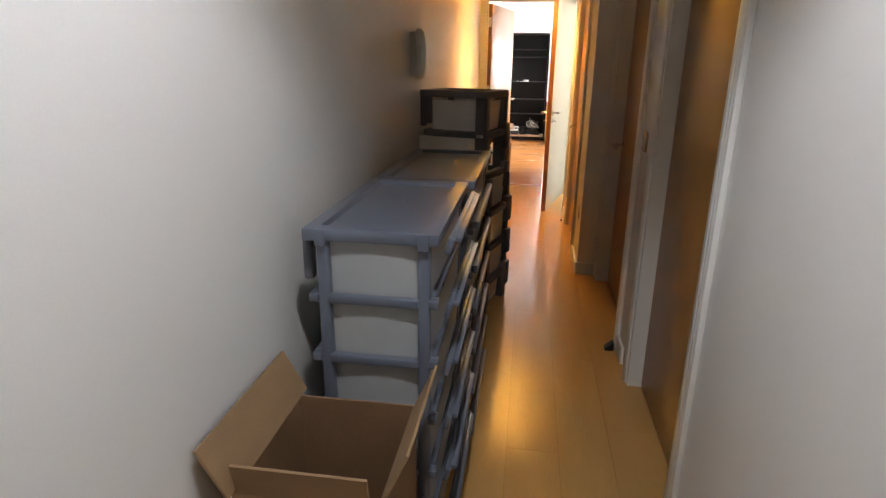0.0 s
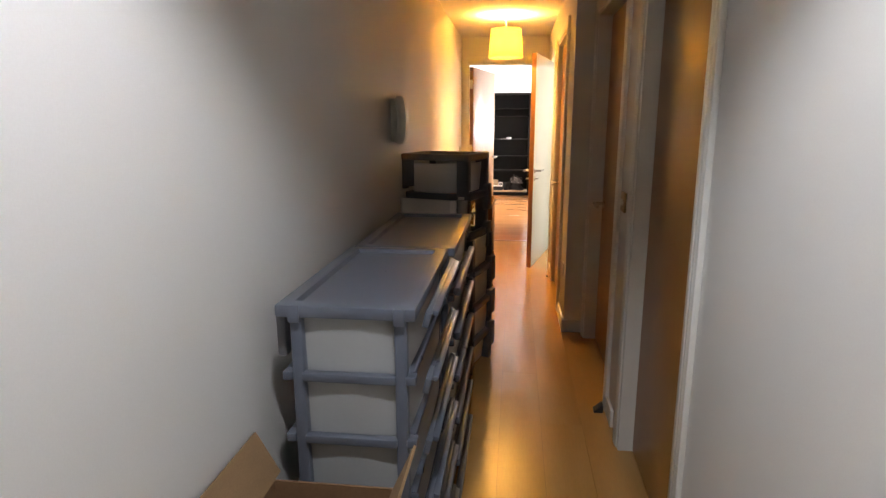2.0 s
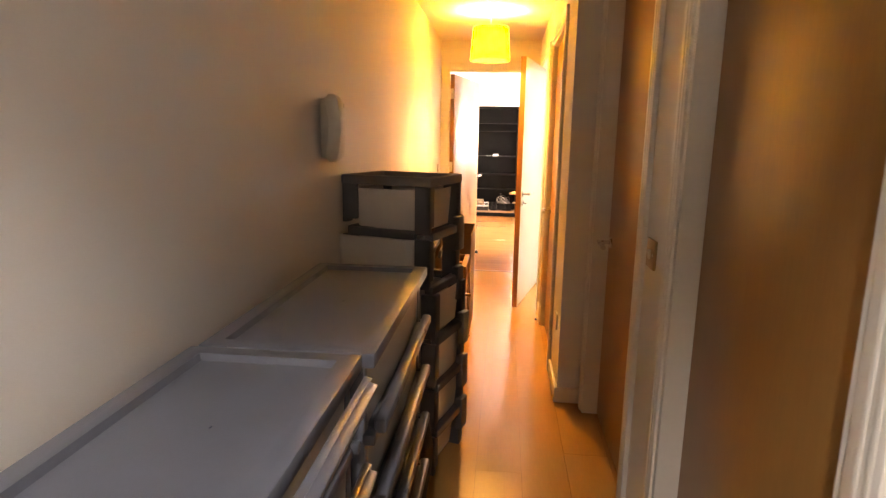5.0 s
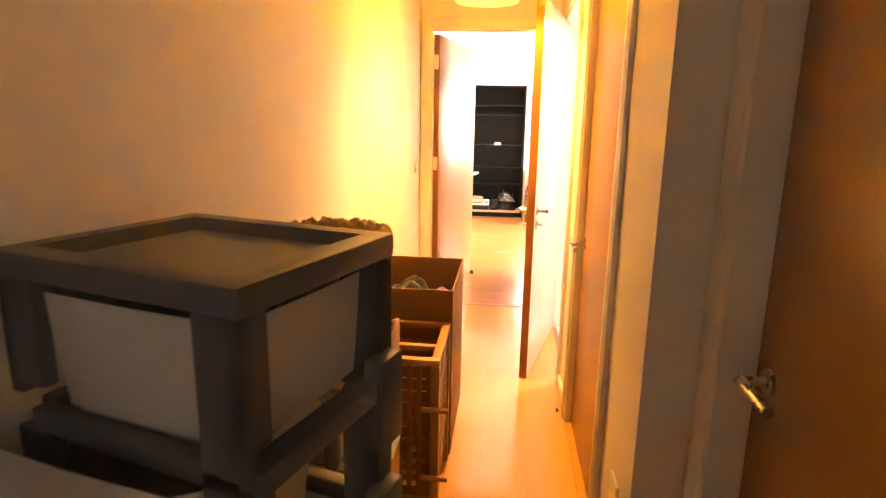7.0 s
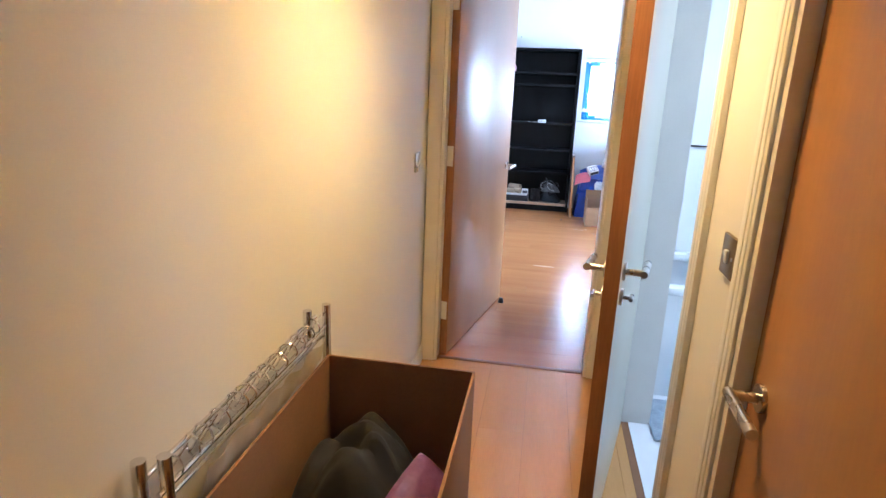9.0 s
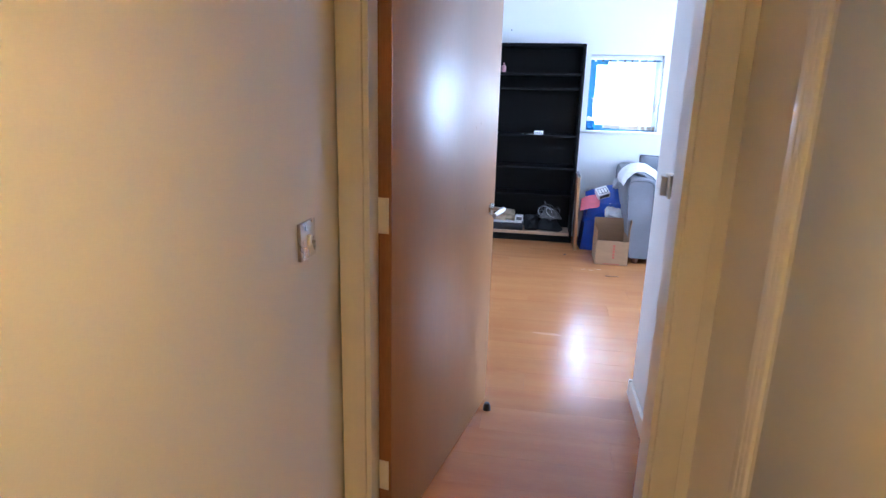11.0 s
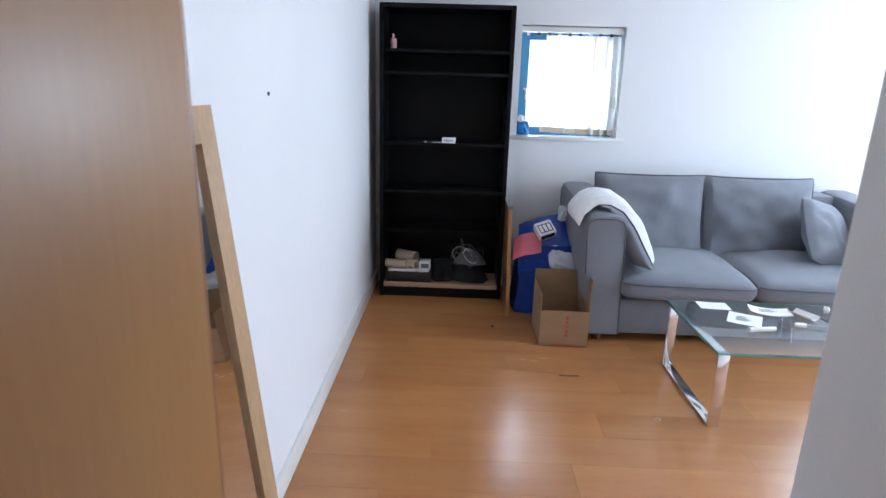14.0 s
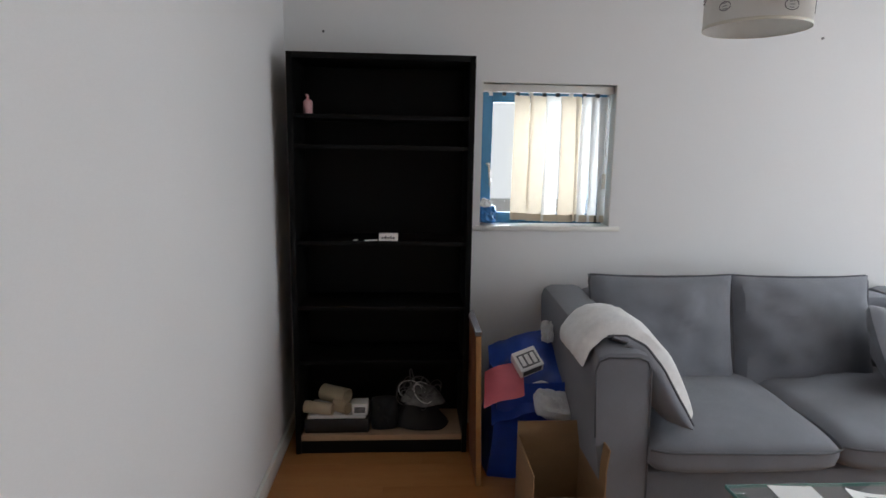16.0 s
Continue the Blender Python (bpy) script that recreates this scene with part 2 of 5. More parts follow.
def box(bm, x0, x1, y0, y1, z0, z1, bevel=0.0, turn=None):
    m = Matrix.Translation(((x0 + x1) / 2, (y0 + y1) / 2, (z0 + z1) / 2)) @ Matrix.Diagonal((x1 - x0, y1 - y0, z1 - z0, 1))
    if turn is not None:
        m = turn @ m
    made = bmesh.ops.create_cube(bm, size=1, matrix=m)["verts"]
    if bevel:
        edges = list({e for v in made for e in v.link_edges})
        bmesh.ops.bevel(bm, geom=edges, offset=bevel, segments=2, profile=0.5, affect="EDGES")
    return bm


def boxes(*rows, bevel=0.0):
    bm = bmesh.new()
    for r in rows:
        box(bm, *r, bevel=bevel)
    return bm


def rod(bm, a, b, r, sides=12, r2=None):
    a, b = Vector(a), Vector(b)
    m = Matrix.Translation((a + b) / 2) @ (b - a).to_track_quat("Z", "Y").to_matrix().to_4x4()
    bmesh.ops.create_cone(bm, cap_ends=True, segments=sides, radius1=r, radius2=r if r2 is None else r2, depth=(b - a).length, matrix=m)
    return bm


def rods(r, *pairs, sides=12):
    bm = bmesh.new()
    for a, b in pairs:
        rod(bm, a, b, r, sides)
    return bm


def lathe(profile, center, sides=32):
    """Turns (radius, z) pairs about a vertical axis."""
    bm, rings = bmesh.new(), []
    for r, z in profile:
        rings.append([bm.verts.new((center[0] + r * math.cos(2 * math.pi * i / sides), center[1] + r * math.sin(2 * math.pi * i / sides), center[2] + z)) for i in range(sides)])
    for low, high in zip(rings, rings[1:]):
        for i in range(sides):
            bm.faces.new((low[i], low[(i + 1) % sides], high[(i + 1) % sides], high[i]))
    return bm


def torus(bm, center, major, minor, m=None, sides=14, tube=6):
    rings = []
    for i in range(sides):
        a = 2 * math.pi * i / sides
        ring = []
        for j in range(tube):
            b = 2 * math.pi * j / tube
            p = Vector(((major + minor * math.cos(b)) * math.cos(a), (major + minor * math.cos(b)) * math.sin(a), minor * math.sin(b)))
            ring.append(bm.verts.new(Vector(center) + (m @ p if m else p)))
        rings.append(ring)
    for i in range(sides):
        for j in range(tube):
            bm.faces.new((rings[i][j], rings[(i + 1) % sides][j], rings[(i + 1) % sides][(j + 1) % tube], rings[i][(j + 1) % tube]))
    return bm


def cable(pts, r, sides=8):
    """A round cord along points, as one skin."""
    bm, rings = bmesh.new(), []
    pts = [Vector(p) for p in pts]
    for i, p in enumerate(pts):
        d = (pts[min(i + 1, len(pts) - 1)] - pts[max(i - 1, 0)]).normalized()
        q = d.to_track_quat("Z", "Y")
        rings.append([bm.verts.new(p + q @ Vector((r * math.cos(2 * math.pi * k / sides), r * math.sin(2 * math.pi * k / sides), 0))) for k in range(sides)])
    for a, b in zip(rings, rings[1:]):
        for k in range(sides):
            bm.faces.new((a[k], a[(k + 1) % sides], b[(k + 1) % sides], b[k]))
    return bm


def sheet(nx, ny, fn):
    """A grid of points fn(u, v)."""
    bm = bmesh.new()
    g = [[bm.verts.new(fn(i / nx, j / ny)) for j in range(ny + 1)] for i in range(nx + 1)]
    for i in range(nx):
        for j in range(ny):
            bm.faces.new((g[i][j], g[i + 1][j], g[i + 1][j + 1], g[i][j + 1]))
    return bm


def cushion(sx, sy, sz, m, puff=0.35, seed=0, wrinkle=0.01, corner=0.9, crease=0.0):
    """A stuffed cushion, sx by sy and sz thick, puffed in the middle, with soft creases."""
    bm = bmesh.new()
    n = 18
    for side in (1, -1):
        g = []
        for i in range(n + 1):
            row = []
            for j in range(n + 1):
                u, v = 2 * i / n - 1, 2 * j / n - 1
                pinch = 1 - (1 - corner) * (u * u * v * v)
                edge = (1 - abs(u) ** 5) * (1 - abs(v) ** 5)
                h = sz / 2 * ((1 - puff) * edge ** 0.35 + puff * (1 - u * u) * (1 - v * v)) if edge > 0 else 0
                p = Vector((u * sx / 2 * pinch, v * sy / 2 * pinch, side * h))
                w = noise.noise(Vector((u * 2.3 + seed, v * 2.3, side))) + 0.6 * noise.noise(Vector((u * 4 + v * 5 + seed, v * 1.5 - u, 3.0)))
                p.z += wrinkle * w * edge
                if crease:
                    fan = math.atan2(v + 1.3, u - 0.9)
                    p.z += crease * math.sin(fan * 17 + 2 * noise.noise(Vector((u * 2, v * 2, seed)))) * edge * max(0.0, 0.8 - abs(u - 0.15))
                    p.x *= 1 - 0.03 * (1 - v * v) * abs(u) ** 3
                    p.y *= 1 - 0.035 * (1 - u * u) * abs(v) ** 3
                row.append(bm.verts.new(m @ p))
            g.append(row)
        for i in range(n):
            for j in range(n):
                f = (g[i][j], g[i + 1][j], g[i + 1][j + 1], g[i][j + 1])
                bm.faces.new(f if side > 0 else f[::-1])
    bmesh.ops.remove_doubles(bm, verts=bm.verts, dist=0.0005)
    return bm


def mesh_object(name, bm, material, smooth=True):
    me = bpy.data.meshes.new(name)
    bmesh.ops.recalc_face_normals(bm, faces=bm.faces)
    if smooth:
        for f in bm.faces:
            f.smooth = True
        for e in bm.edges:
            if len(e.link_faces) == 2 and e.calc_face_angle() > radians(38):
                e.smooth = False
    bm.to_mesh(me)
    bm.free()
    for mt in material if isinstance(material, (list, tuple)) else [material]:
        me.materials.append(mt)
    return new(name, me)


def structure(name, bm, material, label, category):
    return tagged(mesh_object(name, bm, material), label, category, kind="structure")


def thing(name, at, label, category, group="", turn=0.0, kind=""):
    """An Empty at the base of a thing. Its parts are built in its own space (turned) or, for turn None, in the room's."""
    ob = new(name)
    ob.empty_display_size = 0.1
    if turn is None:
        ob.location = at
        BASE[ob] = Vector(at)
    else:
        ob.matrix_basis = pose(*at, 0, 0, turn)
    return tagged(ob, label, category, group, kind)


def part(name, bm, material, parent, label=""):
    """Links a bmesh as one mesh under a thing or a part."""
    root = parent
    while root.parent:
        root = root.parent
    if root in BASE:
        bmesh.ops.translate(bm, verts=bm.verts, vec=-BASE[root])
    ob = mesh_object(name, bm, material)
    ob.parent = parent
    return tagged(ob, label)


def single(name, bm, material, label, category, group=""):
    return tagged(mesh_object(name, bm, material), label, category, group)


# ---- shell of the flat ----
H = 2.31
CORR_Y0, END_F, END_B = -7.75, -0.27, -0.18
RX, RX2 = 1.10, 0.97
D1, D2, D3, BD = (-5.50, -4.70), (-4.31, -3.36), (-2.80, -1.96), (-1.56, -0.645)
DH = 2.02

structure("wall_left", boxes((-0.2, 0, -10.2, END_B, 0, H)), WALL, "white painted corridor wall", "wall")


def pierced(x0, x1, y0, y1, openings, height=DH):
    rows, at = [], y0
    for a, b in openings:
        rows += [(x0, x1, at, a, 0, H), (x0, x1, a, b, height, H)]
        at = b
    return boxes(*rows, (x0, x1, at, y1, 0, H))


structure("wall_right_near", pierced(RX, 1.26, CORR_Y0, -3.265, (D1, D2)), WALL, "white painted corridor wall with two doors", "wall")
structure("wall_right_far", pierced(RX2, 1.10, -3.265, END_B, (D3, BD)), WALL, "white painted corridor wall with two doors", "wall")
structure("wall_right_backing", boxes((1.262, 1.30, CORR_Y0, -3.2, 0, H), (1.102, 1.14, -3.2, -1.75, 0, H)), WALL, "plain wall behind closed doors", "wall")
structure("wall_end", boxes((0, 0.072, END_F, END_B, 0, H), (0.868, RX2, END_F, END_B, 0, H), (0.072, 0.868, END_F, END_B, 2.03, H)), WALL, "white end wall round the living room door", "wall")
structure("wall_start", boxes((0, 0.16, CORR_Y0 - 0.1, CORR_Y0, 0, H), (1.0, 1.3, CORR_Y0 - 0.1, CORR_Y0, 0, H), (0.16, 1.0, CORR_Y0 - 0.1, CORR_Y0, 2.02, H)), WALL, "white wall with an open doorway", "wall")
structure("wall_rear", boxes((-0.2, 2.5, -10.2, -10.0, 0, H), (2.3, 2.5, -10, CORR_Y0, 0, H), (1.3, 2.5, CORR_Y0 - 0.1, CORR_Y0, 0, H)), WALL, "plain walls of the rear room", "wall")
structure("ceiling", boxes((-0.2, 2.5, -10.2, -3.2, H, H + 0.1), (-0.2, 2.9, -3.2, 0.95, H, H + 0.1)), CEIL, "white painted corridor ceiling", "ceiling")

# living room and passage
LX, LY = -0.025, 4.42
structure("wall_living_left", boxes((-0.2, LX, END_B, LY, 0, 2.5)), WALL_L, "white living room wall with a few nail holes", "wall")
structure("wall_passage_right", boxes((1.035, 1.10, END_B, 0.97, 0, 2.5)), WALL_L, "white wall of the short passage", "wall")
structure("wall_living_near", boxes((1.10, 4.8, 0.90, 0.97, 0, 2.5), (-0.2, 1.10, END_F, END_B, H, 2.5)), WALL_L, "plain white living room wall", "wall")
WX0, WX1, WZ0, WZ1 = 0.958, 1.655, 1.10, 1.835
structure("wall_living_back", boxes((-0.2, WX0, LY, LY + 0.22, 0, 2.5), (WX1, 3.42, LY, LY + 0.22, 0, 2.5), (4.48, 4.8, LY, LY + 0.22, 0, 2.5), (3.42, 4.48, LY, LY + 0.22, 0, 1.3), (3.42, 4.48, LY, LY + 0.22, 2.1, 2.5), (WX0, WX1, LY, LY + 0.22, 0, WZ0), (WX0, WX1, LY, LY + 0.22, WZ1, 2.5)), WALL_L, "white living room wall with a small window", "wall")
structure("wall_living_right", boxes((4.62, 4.8, 0.97, 1.75, 0, 2.5), (4.62, 4.8, 3.65, LY, 0, 2.5), (4.62, 4.8, 1.75, 3.65, 0, 0.5), (4.62, 4.8, 1.75, 3.65, 2.2, 2.5)), WALL_L, "white living room wall with a wide window opening", "wall")
structure("ceiling_living", boxes((-0.2, 4.8, END_B, LY + 0.2, 2.5, 2.6)), CEIL, "white living room ceiling", "ceiling")

# bathroom
structure("wall_bathroom", boxes((1.14, 2.85, -1.85, -1.75, 0, H), (2.75, 2.85, -1.75, 0.4, 0, H), (1.10, 2.85, 0.32, 0.42, 0, H)), TILEB, "white tiled bathroom walls", "wall")
structure("floor_bathroom", boxes((1.03, 2.8, -1.75, 0.32, -0.05, 0.004)), TILEB, "white bathroom floor", "floor")
structure("trim_bathroom", boxes((1.10, 2.75, 0.308, 0.32, 1.15, 1.158)), BLACKPL, "thin dark tile trim line", "trim")

# floors: a bed with single planks on it
floor = structure("floor", boxes((-0.1, 2.4, -10.2, END_F + 0.05, -0.06, -0.004), (1.0, 1.03, BD[0], BD[1], -0.004, 0.002)), JOINT, "beech laminate corridor floor", "floor")
floor_living = structure("floor_living", boxes((-0.1, 4.8, END_F + 0.05, LY + 0.1, -0.06, -0.004)), JOINT, "beech laminate living room floor", "floor")
structure("threshold_strip", boxes((0.072, 0.868, -0.245, -0.215, -0.002, 0.004), bevel=0.0015), DOOREDGE, "thin brown threshold strip between two floors", "threshold")


def skirt(rows):
    for i, (x0, x1, y0, y1) in enumerate(rows):
        bm = bmesh.new()
        box(bm, x0, x1, y0, y1, 0, 0.085, bevel=0.004)
        structure("baseboard", bm, TRIM, "white gloss skirting board", "skirting")


skirt([(0, 0.015, CORR_Y0, END_F), (RX - 0.015, RX, CORR_Y0, -5.575), (RX - 0.015, RX, -4.53, -4.38), (RX2 - 0.015, RX2, -3.265, -2.87),
       (RX2 - 0.015, RX2, -1.89, -1.63), (RX2 - 0.015, RX2, -0.575, END_F), (RX2 - 0.015, RX - 0.0, -3.28, -3.265),
       (LX, LX + 0.018, 0.3, LY), (1.019, 1.035, END_B, 0.955), (1.019, 4.6, 0.97, 0.985), (0.0, 4.6, LY - 0.016, LY)])


def architrave(name, x, ya, yb, top, lining, side=-1, w=0.07):
    """Casing and lining round an opening in a wall that runs along y."""
    bm = bmesh.new()
    for y0, y1, z0, z1 in ((ya - w, ya, 0, top + w), (yb, yb + w, 0, top + w), (ya, yb, top, top + w)):
        box(bm, min(x, x + side * 0.018), max(x, x + side * 0.018), y0, y1, z0, z1, bevel=0.004)
        if y1 - y0 < 0.1:
            for f in (0.30, 0.62):
                yy = y0 + f * (y1 - y0)
                box(bm, x + side * 0.0198 if side < 0 else x, x if side < 0 else x + side * 0.0198, yy - 0.007, yy + 0.007, z0, z1 - w * (1 - f), bevel=0.003)
    box(bm, x - 0.01, lining, ya, ya + 0.022, 0, top)
    box(bm, x - 0.01, lining, yb - 0.022, yb, 0, top)
    box(bm, x - 0.01, lining, ya + 0.022, yb - 0.022, top - 0.022, top)
    return structure(name, bm, TRIM, "white gloss painted door frame", "door frame")


architrave("door_frame_1", RX, *D1, DH, 1.20)
architrave("door_frame_2", RX, *D2, DH, 1.22)
architrave("door_frame_3", RX2, *D3, DH, 1.09)
architrave("door_frame_4", RX2, *BD, DH, 1.12)
bm = bmesh.new()
for x0, x1, z0, z1 in ((0.006, 0.072, 0, 2.095), (0.868, 0.934, 0, 2.095), (0.072, 0.868, 2.03, 2.095)):
    box(bm, x0, x1, END_F - 0.018, END_F, z0, z1, bevel=0.004)
box(bm, 0.072, 0.086, END_F - 0.005, END_B + 0.01, 0, 2.03)
box(bm, 0.854, 0.868, END_F - 0.005, END_B + 0.01, 0, 2.03)
box(bm, 0.086, 0.854, END_F - 0.005, END_B + 0.01, 2.016, 2.03)
structure("door_frame_5", bm, TRIM, "cream gloss painted door frame", "door frame")


def lever(parent, m, flip=1, material=STEEL):
    """Round rose, neck and a straight bar lever; m puts the rose's face in the x-z plane, looking along -y."""
    bm = bmesh.new()
    rod(bm, m @ Vector((0, 0, 0)), m @ Vector((0, -0.008, 0)), 0.026, 20)
    rod(bm, m @ Vector((0, -0.008, 0)), m @ Vector((0, -0.055, 0)), 0.0095, 12)
    rod(bm, m @ Vector((-flip * 0.012, -0.055, 0)), m @ Vector((flip * 0.125, -0.055, -0.004)), 0.0105, 14)
    return part("door_handle", bm, material, parent, "brushed steel lever handle")


def door(name, hinge, yaw, width, height, face, label, thumb=False, levers=(1, -1), edge=DOOREDGE, handle_z=0.93):
    """A leaf that runs along its own x from the hinge, 0.042 m thick."""
    ob = thing(name, (*hinge, 0.008), label, "door", turn=yaw, kind="structure")
    part("leaf", boxes((0.004, width - 0.004, -0.021, 0.021, 0, height), bevel=0.0015), face, ob)
    part("lipping", boxes((0, 0.0045, -0.0205, 0.0205, 0, height), (width - 0.0045, width, -0.0205, 0.0205, 0, height)), edge, ob, "darker wooden edge")
    for s in levers:
        m = pose(width - 0.06, -0.021 if s > 0 else 0.021, handle_z, 0, 0, 0 if s > 0 else 180)
        lever(ob, m, -1 if s > 0 else 1)
        if thumb:
            bm = rod(bmesh.new(), m @ Vector((0, 0, -0.075)), m @ Vector((0, -0.008, -0.075)), 0.024, 20)
            rod(bm, m @ Vector((0, -0.008, -0.075)), m @ Vector((0, -0.03, -0.075)), 0.006, 10)
            rod(bm, m @ Vector((-0.015, -0.03, -0.075)), m @ Vector((0.028, -0.03, -0.075)), 0.006, 10)
            part("thumb_turn", bm, STEEL, ob)
    for z in (0.2, 1.02, 1.75):
        bm = boxes((-0.0035, 0.001, -0.012, 0.019, z, z + 0.1))
        for k in range(4):
            rod(bm, (-0.005, 0.004 if k % 2 else -0.004, z + 0.014 + 0.024 * k), (-0.002, 0.004 if k % 2 else -0.004, z + 0.014 + 0.024 * k), 0.004, 8)
        hin = part("hinge", bm, WHITE, ob, "white painted hinge plate")
    return ob


def leaf_yaw(a, b):
    return math.degrees(math.atan2(b[1] - a[1], b[0] - a[0]))


door("door_1", (1.172, D1[0] + 0.024), 90, D1[1] - D1[0] - 0.048, 1.985, DOORW, "closed beech veneered door in a white frame", levers=())
door("door_2", (1.187, D2[0] + 0.024), 90, D2[1] - D2[0] - 0.048, 1.985, DOORW, "closed beech veneered door with a steel lever", levers=(-1,), handle_z=0.895)
door("door_3", (1.012, D3[0] + 0.024), 90, D3[1] - D3[0] - 0.048, 1.985, DOORW, "closed beech veneered cupboard door with a steel lever", levers=(-1,), handle_z=0.875)
a, b = (0.985, -0.648), (0.772, -1.545)
door("door_4", a, leaf_yaw(a, b), math.dist(a, b), 1.985, DOORPALE, "pale bathroom door standing open into the corridor", thumb=True)
a, b = (0.108, -0.20), (0.315, 0.80)
door("door_5", a, leaf_yaw(a, b), math.dist(a, b), 1.99, DOORW, "beech veneered living room door standing open")
leaf5 = scene.objects["door_5"]
for x, z, h in ((0.72, 1.27, 0.016), (0.62, 0.98, 0.010), (0.78, 1.29, 0.008)):
    part("scratch", boxes((x, x + 0.0016, -0.0216, -0.0209, z, z + h)), DOOREDGE, leaf5)
bm = lathe([(0.001, 0.036), (0.012, 0.034), (0.017, 0.02), (0.019, 0.001)], (0.352, 0.70, 0.0), 16)
single("door_stop", bm, BLACKPL, "small black rubber door stop on the floor", "door stop")

# ---- corridor: fixtures ----
def plate(name, at, facing, material, w=0.086, label="", rocker=True, rocker_mat=None, depth=0.009, square=0.0):
    """A wall plate with a rocker switch and two screws; facing is +1 for a wall on the low-x side."""
    ob = thing(name, at, label, "light switch", turn=0 if facing > 0 else 180)
    part("plate", boxes((0, depth, -w / 2, w / 2, -w / 2, w / 2), bevel=0.002), material, ob)
    if rocker:
        bm = bmesh.new()
        box(bm, depth - 0.002, depth + 0.006, -0.008, 0.008, -0.014, 0.014, bevel=0.002, turn=pose(0, 0, 0, 0, 6, 0))
        part("rocker", bm, rocker_mat or material, ob)
    for s in (-1, 1):
        part("screw", rod(bmesh.new(), (depth - 0.001, s * 0.03, 0), (depth + 0.0015, s * 0.03, 0), 0.004, 10), STEEL, ob)
    return ob


plate("light_switch", (0.0, -0.5, 1.076), 1, STEEL, label="steel light switch plate on the corridor wall", rocker_mat=WHITE)
plate("light_switch", (RX2, -1.82, 1.085), -1, BRASS, label="brass light switch plate beside the bathroom door", rocker_mat=WHITE)
plate("light_switch", (RX, -4.462, 1.05), -1, BRASS, label="brass light switch plate between two doors", rocker_mat=WHITE)
plate("light_switch", (1.035, 0.468, 1.094), -1, WHITE, label="white light switch plate beside the doorway", depth=0.012)
th = thing("thermostat", (1.035, 0.592, 1.09), "white square heating control box on the wall", "thermostat", turn=180)
part("body", boxes((0, 0.035, -0.045, 0.045, -0.045, 0.045), bevel=0.006), CREAMPL, th)
part("cover", boxes((0.035, 0.058, -0.036, 0.016, -0.036, 0.036), bevel=0.003), WHITE, th)
th = thing("fan_switch", (1.035, 0.155, 1.088), "white fused switch box on the wall", "wall switch", turn=180)
part("body", boxes((0, 0.026, -0.041, 0.041, -0.041, 0.041), bevel=0.005), WHITE, th)
part("knob", rod(bmesh.new(), (0.026, 0.0, 0.004), (0.032, 0.0, 0.004), 0.012, 14), CREAMPL, th)

dl = thing("ceiling_downlight", (0.55, -6.62, H), "round recessed white ceiling downlight, lit", "ceiling light", turn=None)
part("ring", lathe([(0.034, H - 0.003), (0.045, H - 0.006), (0.05, H - 0.0005)], (0.55, -6.62, 0), 28), STEEL, dl)

ph = thing("intercom_phone", (0, -4.09, 1.40), "cream wall intercom with handset and dark screen", "intercom", turn=None)
bm = boxes((0, 0.035, -4.175, -3.978, 1.300, 1.508), bevel=0.008)
part("base", bm, CREAMPL, ph)
part("screen", boxes((0.034, 0.038, -4.082, -3.992, 1.422, 1.497), bevel=0.001), SCREEN, ph, "dark glossy screen")
for i in range(2):
    for j in range(3):
        part("button", boxes((0.034, 0.039, -4.068 + i * 0.05, -4.048 + i * 0.05, 1.340 + j * 0.022, 1.348 + j * 0.022), bevel=0.001), BUTTON, ph)


def handset(u, v):
    a = 2 * math.pi * v
    z = -0.115 + 0.23 * u
    bow = 1 - (2 * u - 1) ** 2
    r = 0.052 * (1 - abs(2 * u - 1) ** 9 * 0.6) * (1.0 - 0.16 * bow)
    q = max(abs(math.cos(a)), abs(math.sin(a))) ** 0.6
    return Vector((0.052 + 0.014 * bow + 0.55 * r * math.cos(a) / q, -4.19 + 0.85 * r * math.sin(a) / q, 1.404 + z))


bm = sheet(22, 16, handset)
bmesh.ops.holes_fill(bm, edges=[e for e in bm.edges if e.is_boundary])
part("handset", bm, CREAMPL, ph, "cream handset hanging on its cradle")

lp = thing("pendant_lamp", (0.516, -1.61, H), "yellow fabric pendant lamp, lit", "lamp", turn=None)
part("shade", lathe([(0.150, 1.95), (0.132, 2.19), (0.130, 2.19), (0.148, 1.952)], (0.516, -1.61, 0), 48), SHADEY, lp, "yellow fabric drum shade glowing from inside")
part("cord", rods(0.004, ((0.516, -1.61, 2.15), (0.516, -1.61, H - 0.03))), WHITE, lp)
part("ceiling_rose", lathe([(0.001, H - 0.035), (0.03, H - 0.033), (0.045, H - 0.001)], (0.516, -1.61, 0), 24), WHITE, lp)
BULB = glowing("bulb_glass", (0.9, 0.85, 0.7), (1.0, 0.72, 0.32), 30)
part("bulb", lathe([(0.001, 2.0), (0.02, 2.005), (0.029, 2.03), (0.022, 2.07), (0.013, 2.10), (0.001, 2.101)], (0.516, -1.61, 0), 20), BULB, lp, "glowing bulb").visible_shadow = False
part("spokes", rods(0.0018, ((0.384, -1.61, 2.185), (0.648, -1.61, 2.185)), ((0.516, -1.742, 2.185), (0.516, -1.478, 2.185))), STEEL, lp)
sm = thing("smoke_alarm", (0.46, -3.16, H), "round white smoke alarm on the ceiling", "smoke alarm", turn=None)
part("body", lathe([(0.001, H - 0.05), (0.045, H - 0.048), (0.062, H - 0.03), (0.066, H - 0.012), (0.07, H - 0.001)], (0.46, -3.16, 0), 32), WHITE, sm)
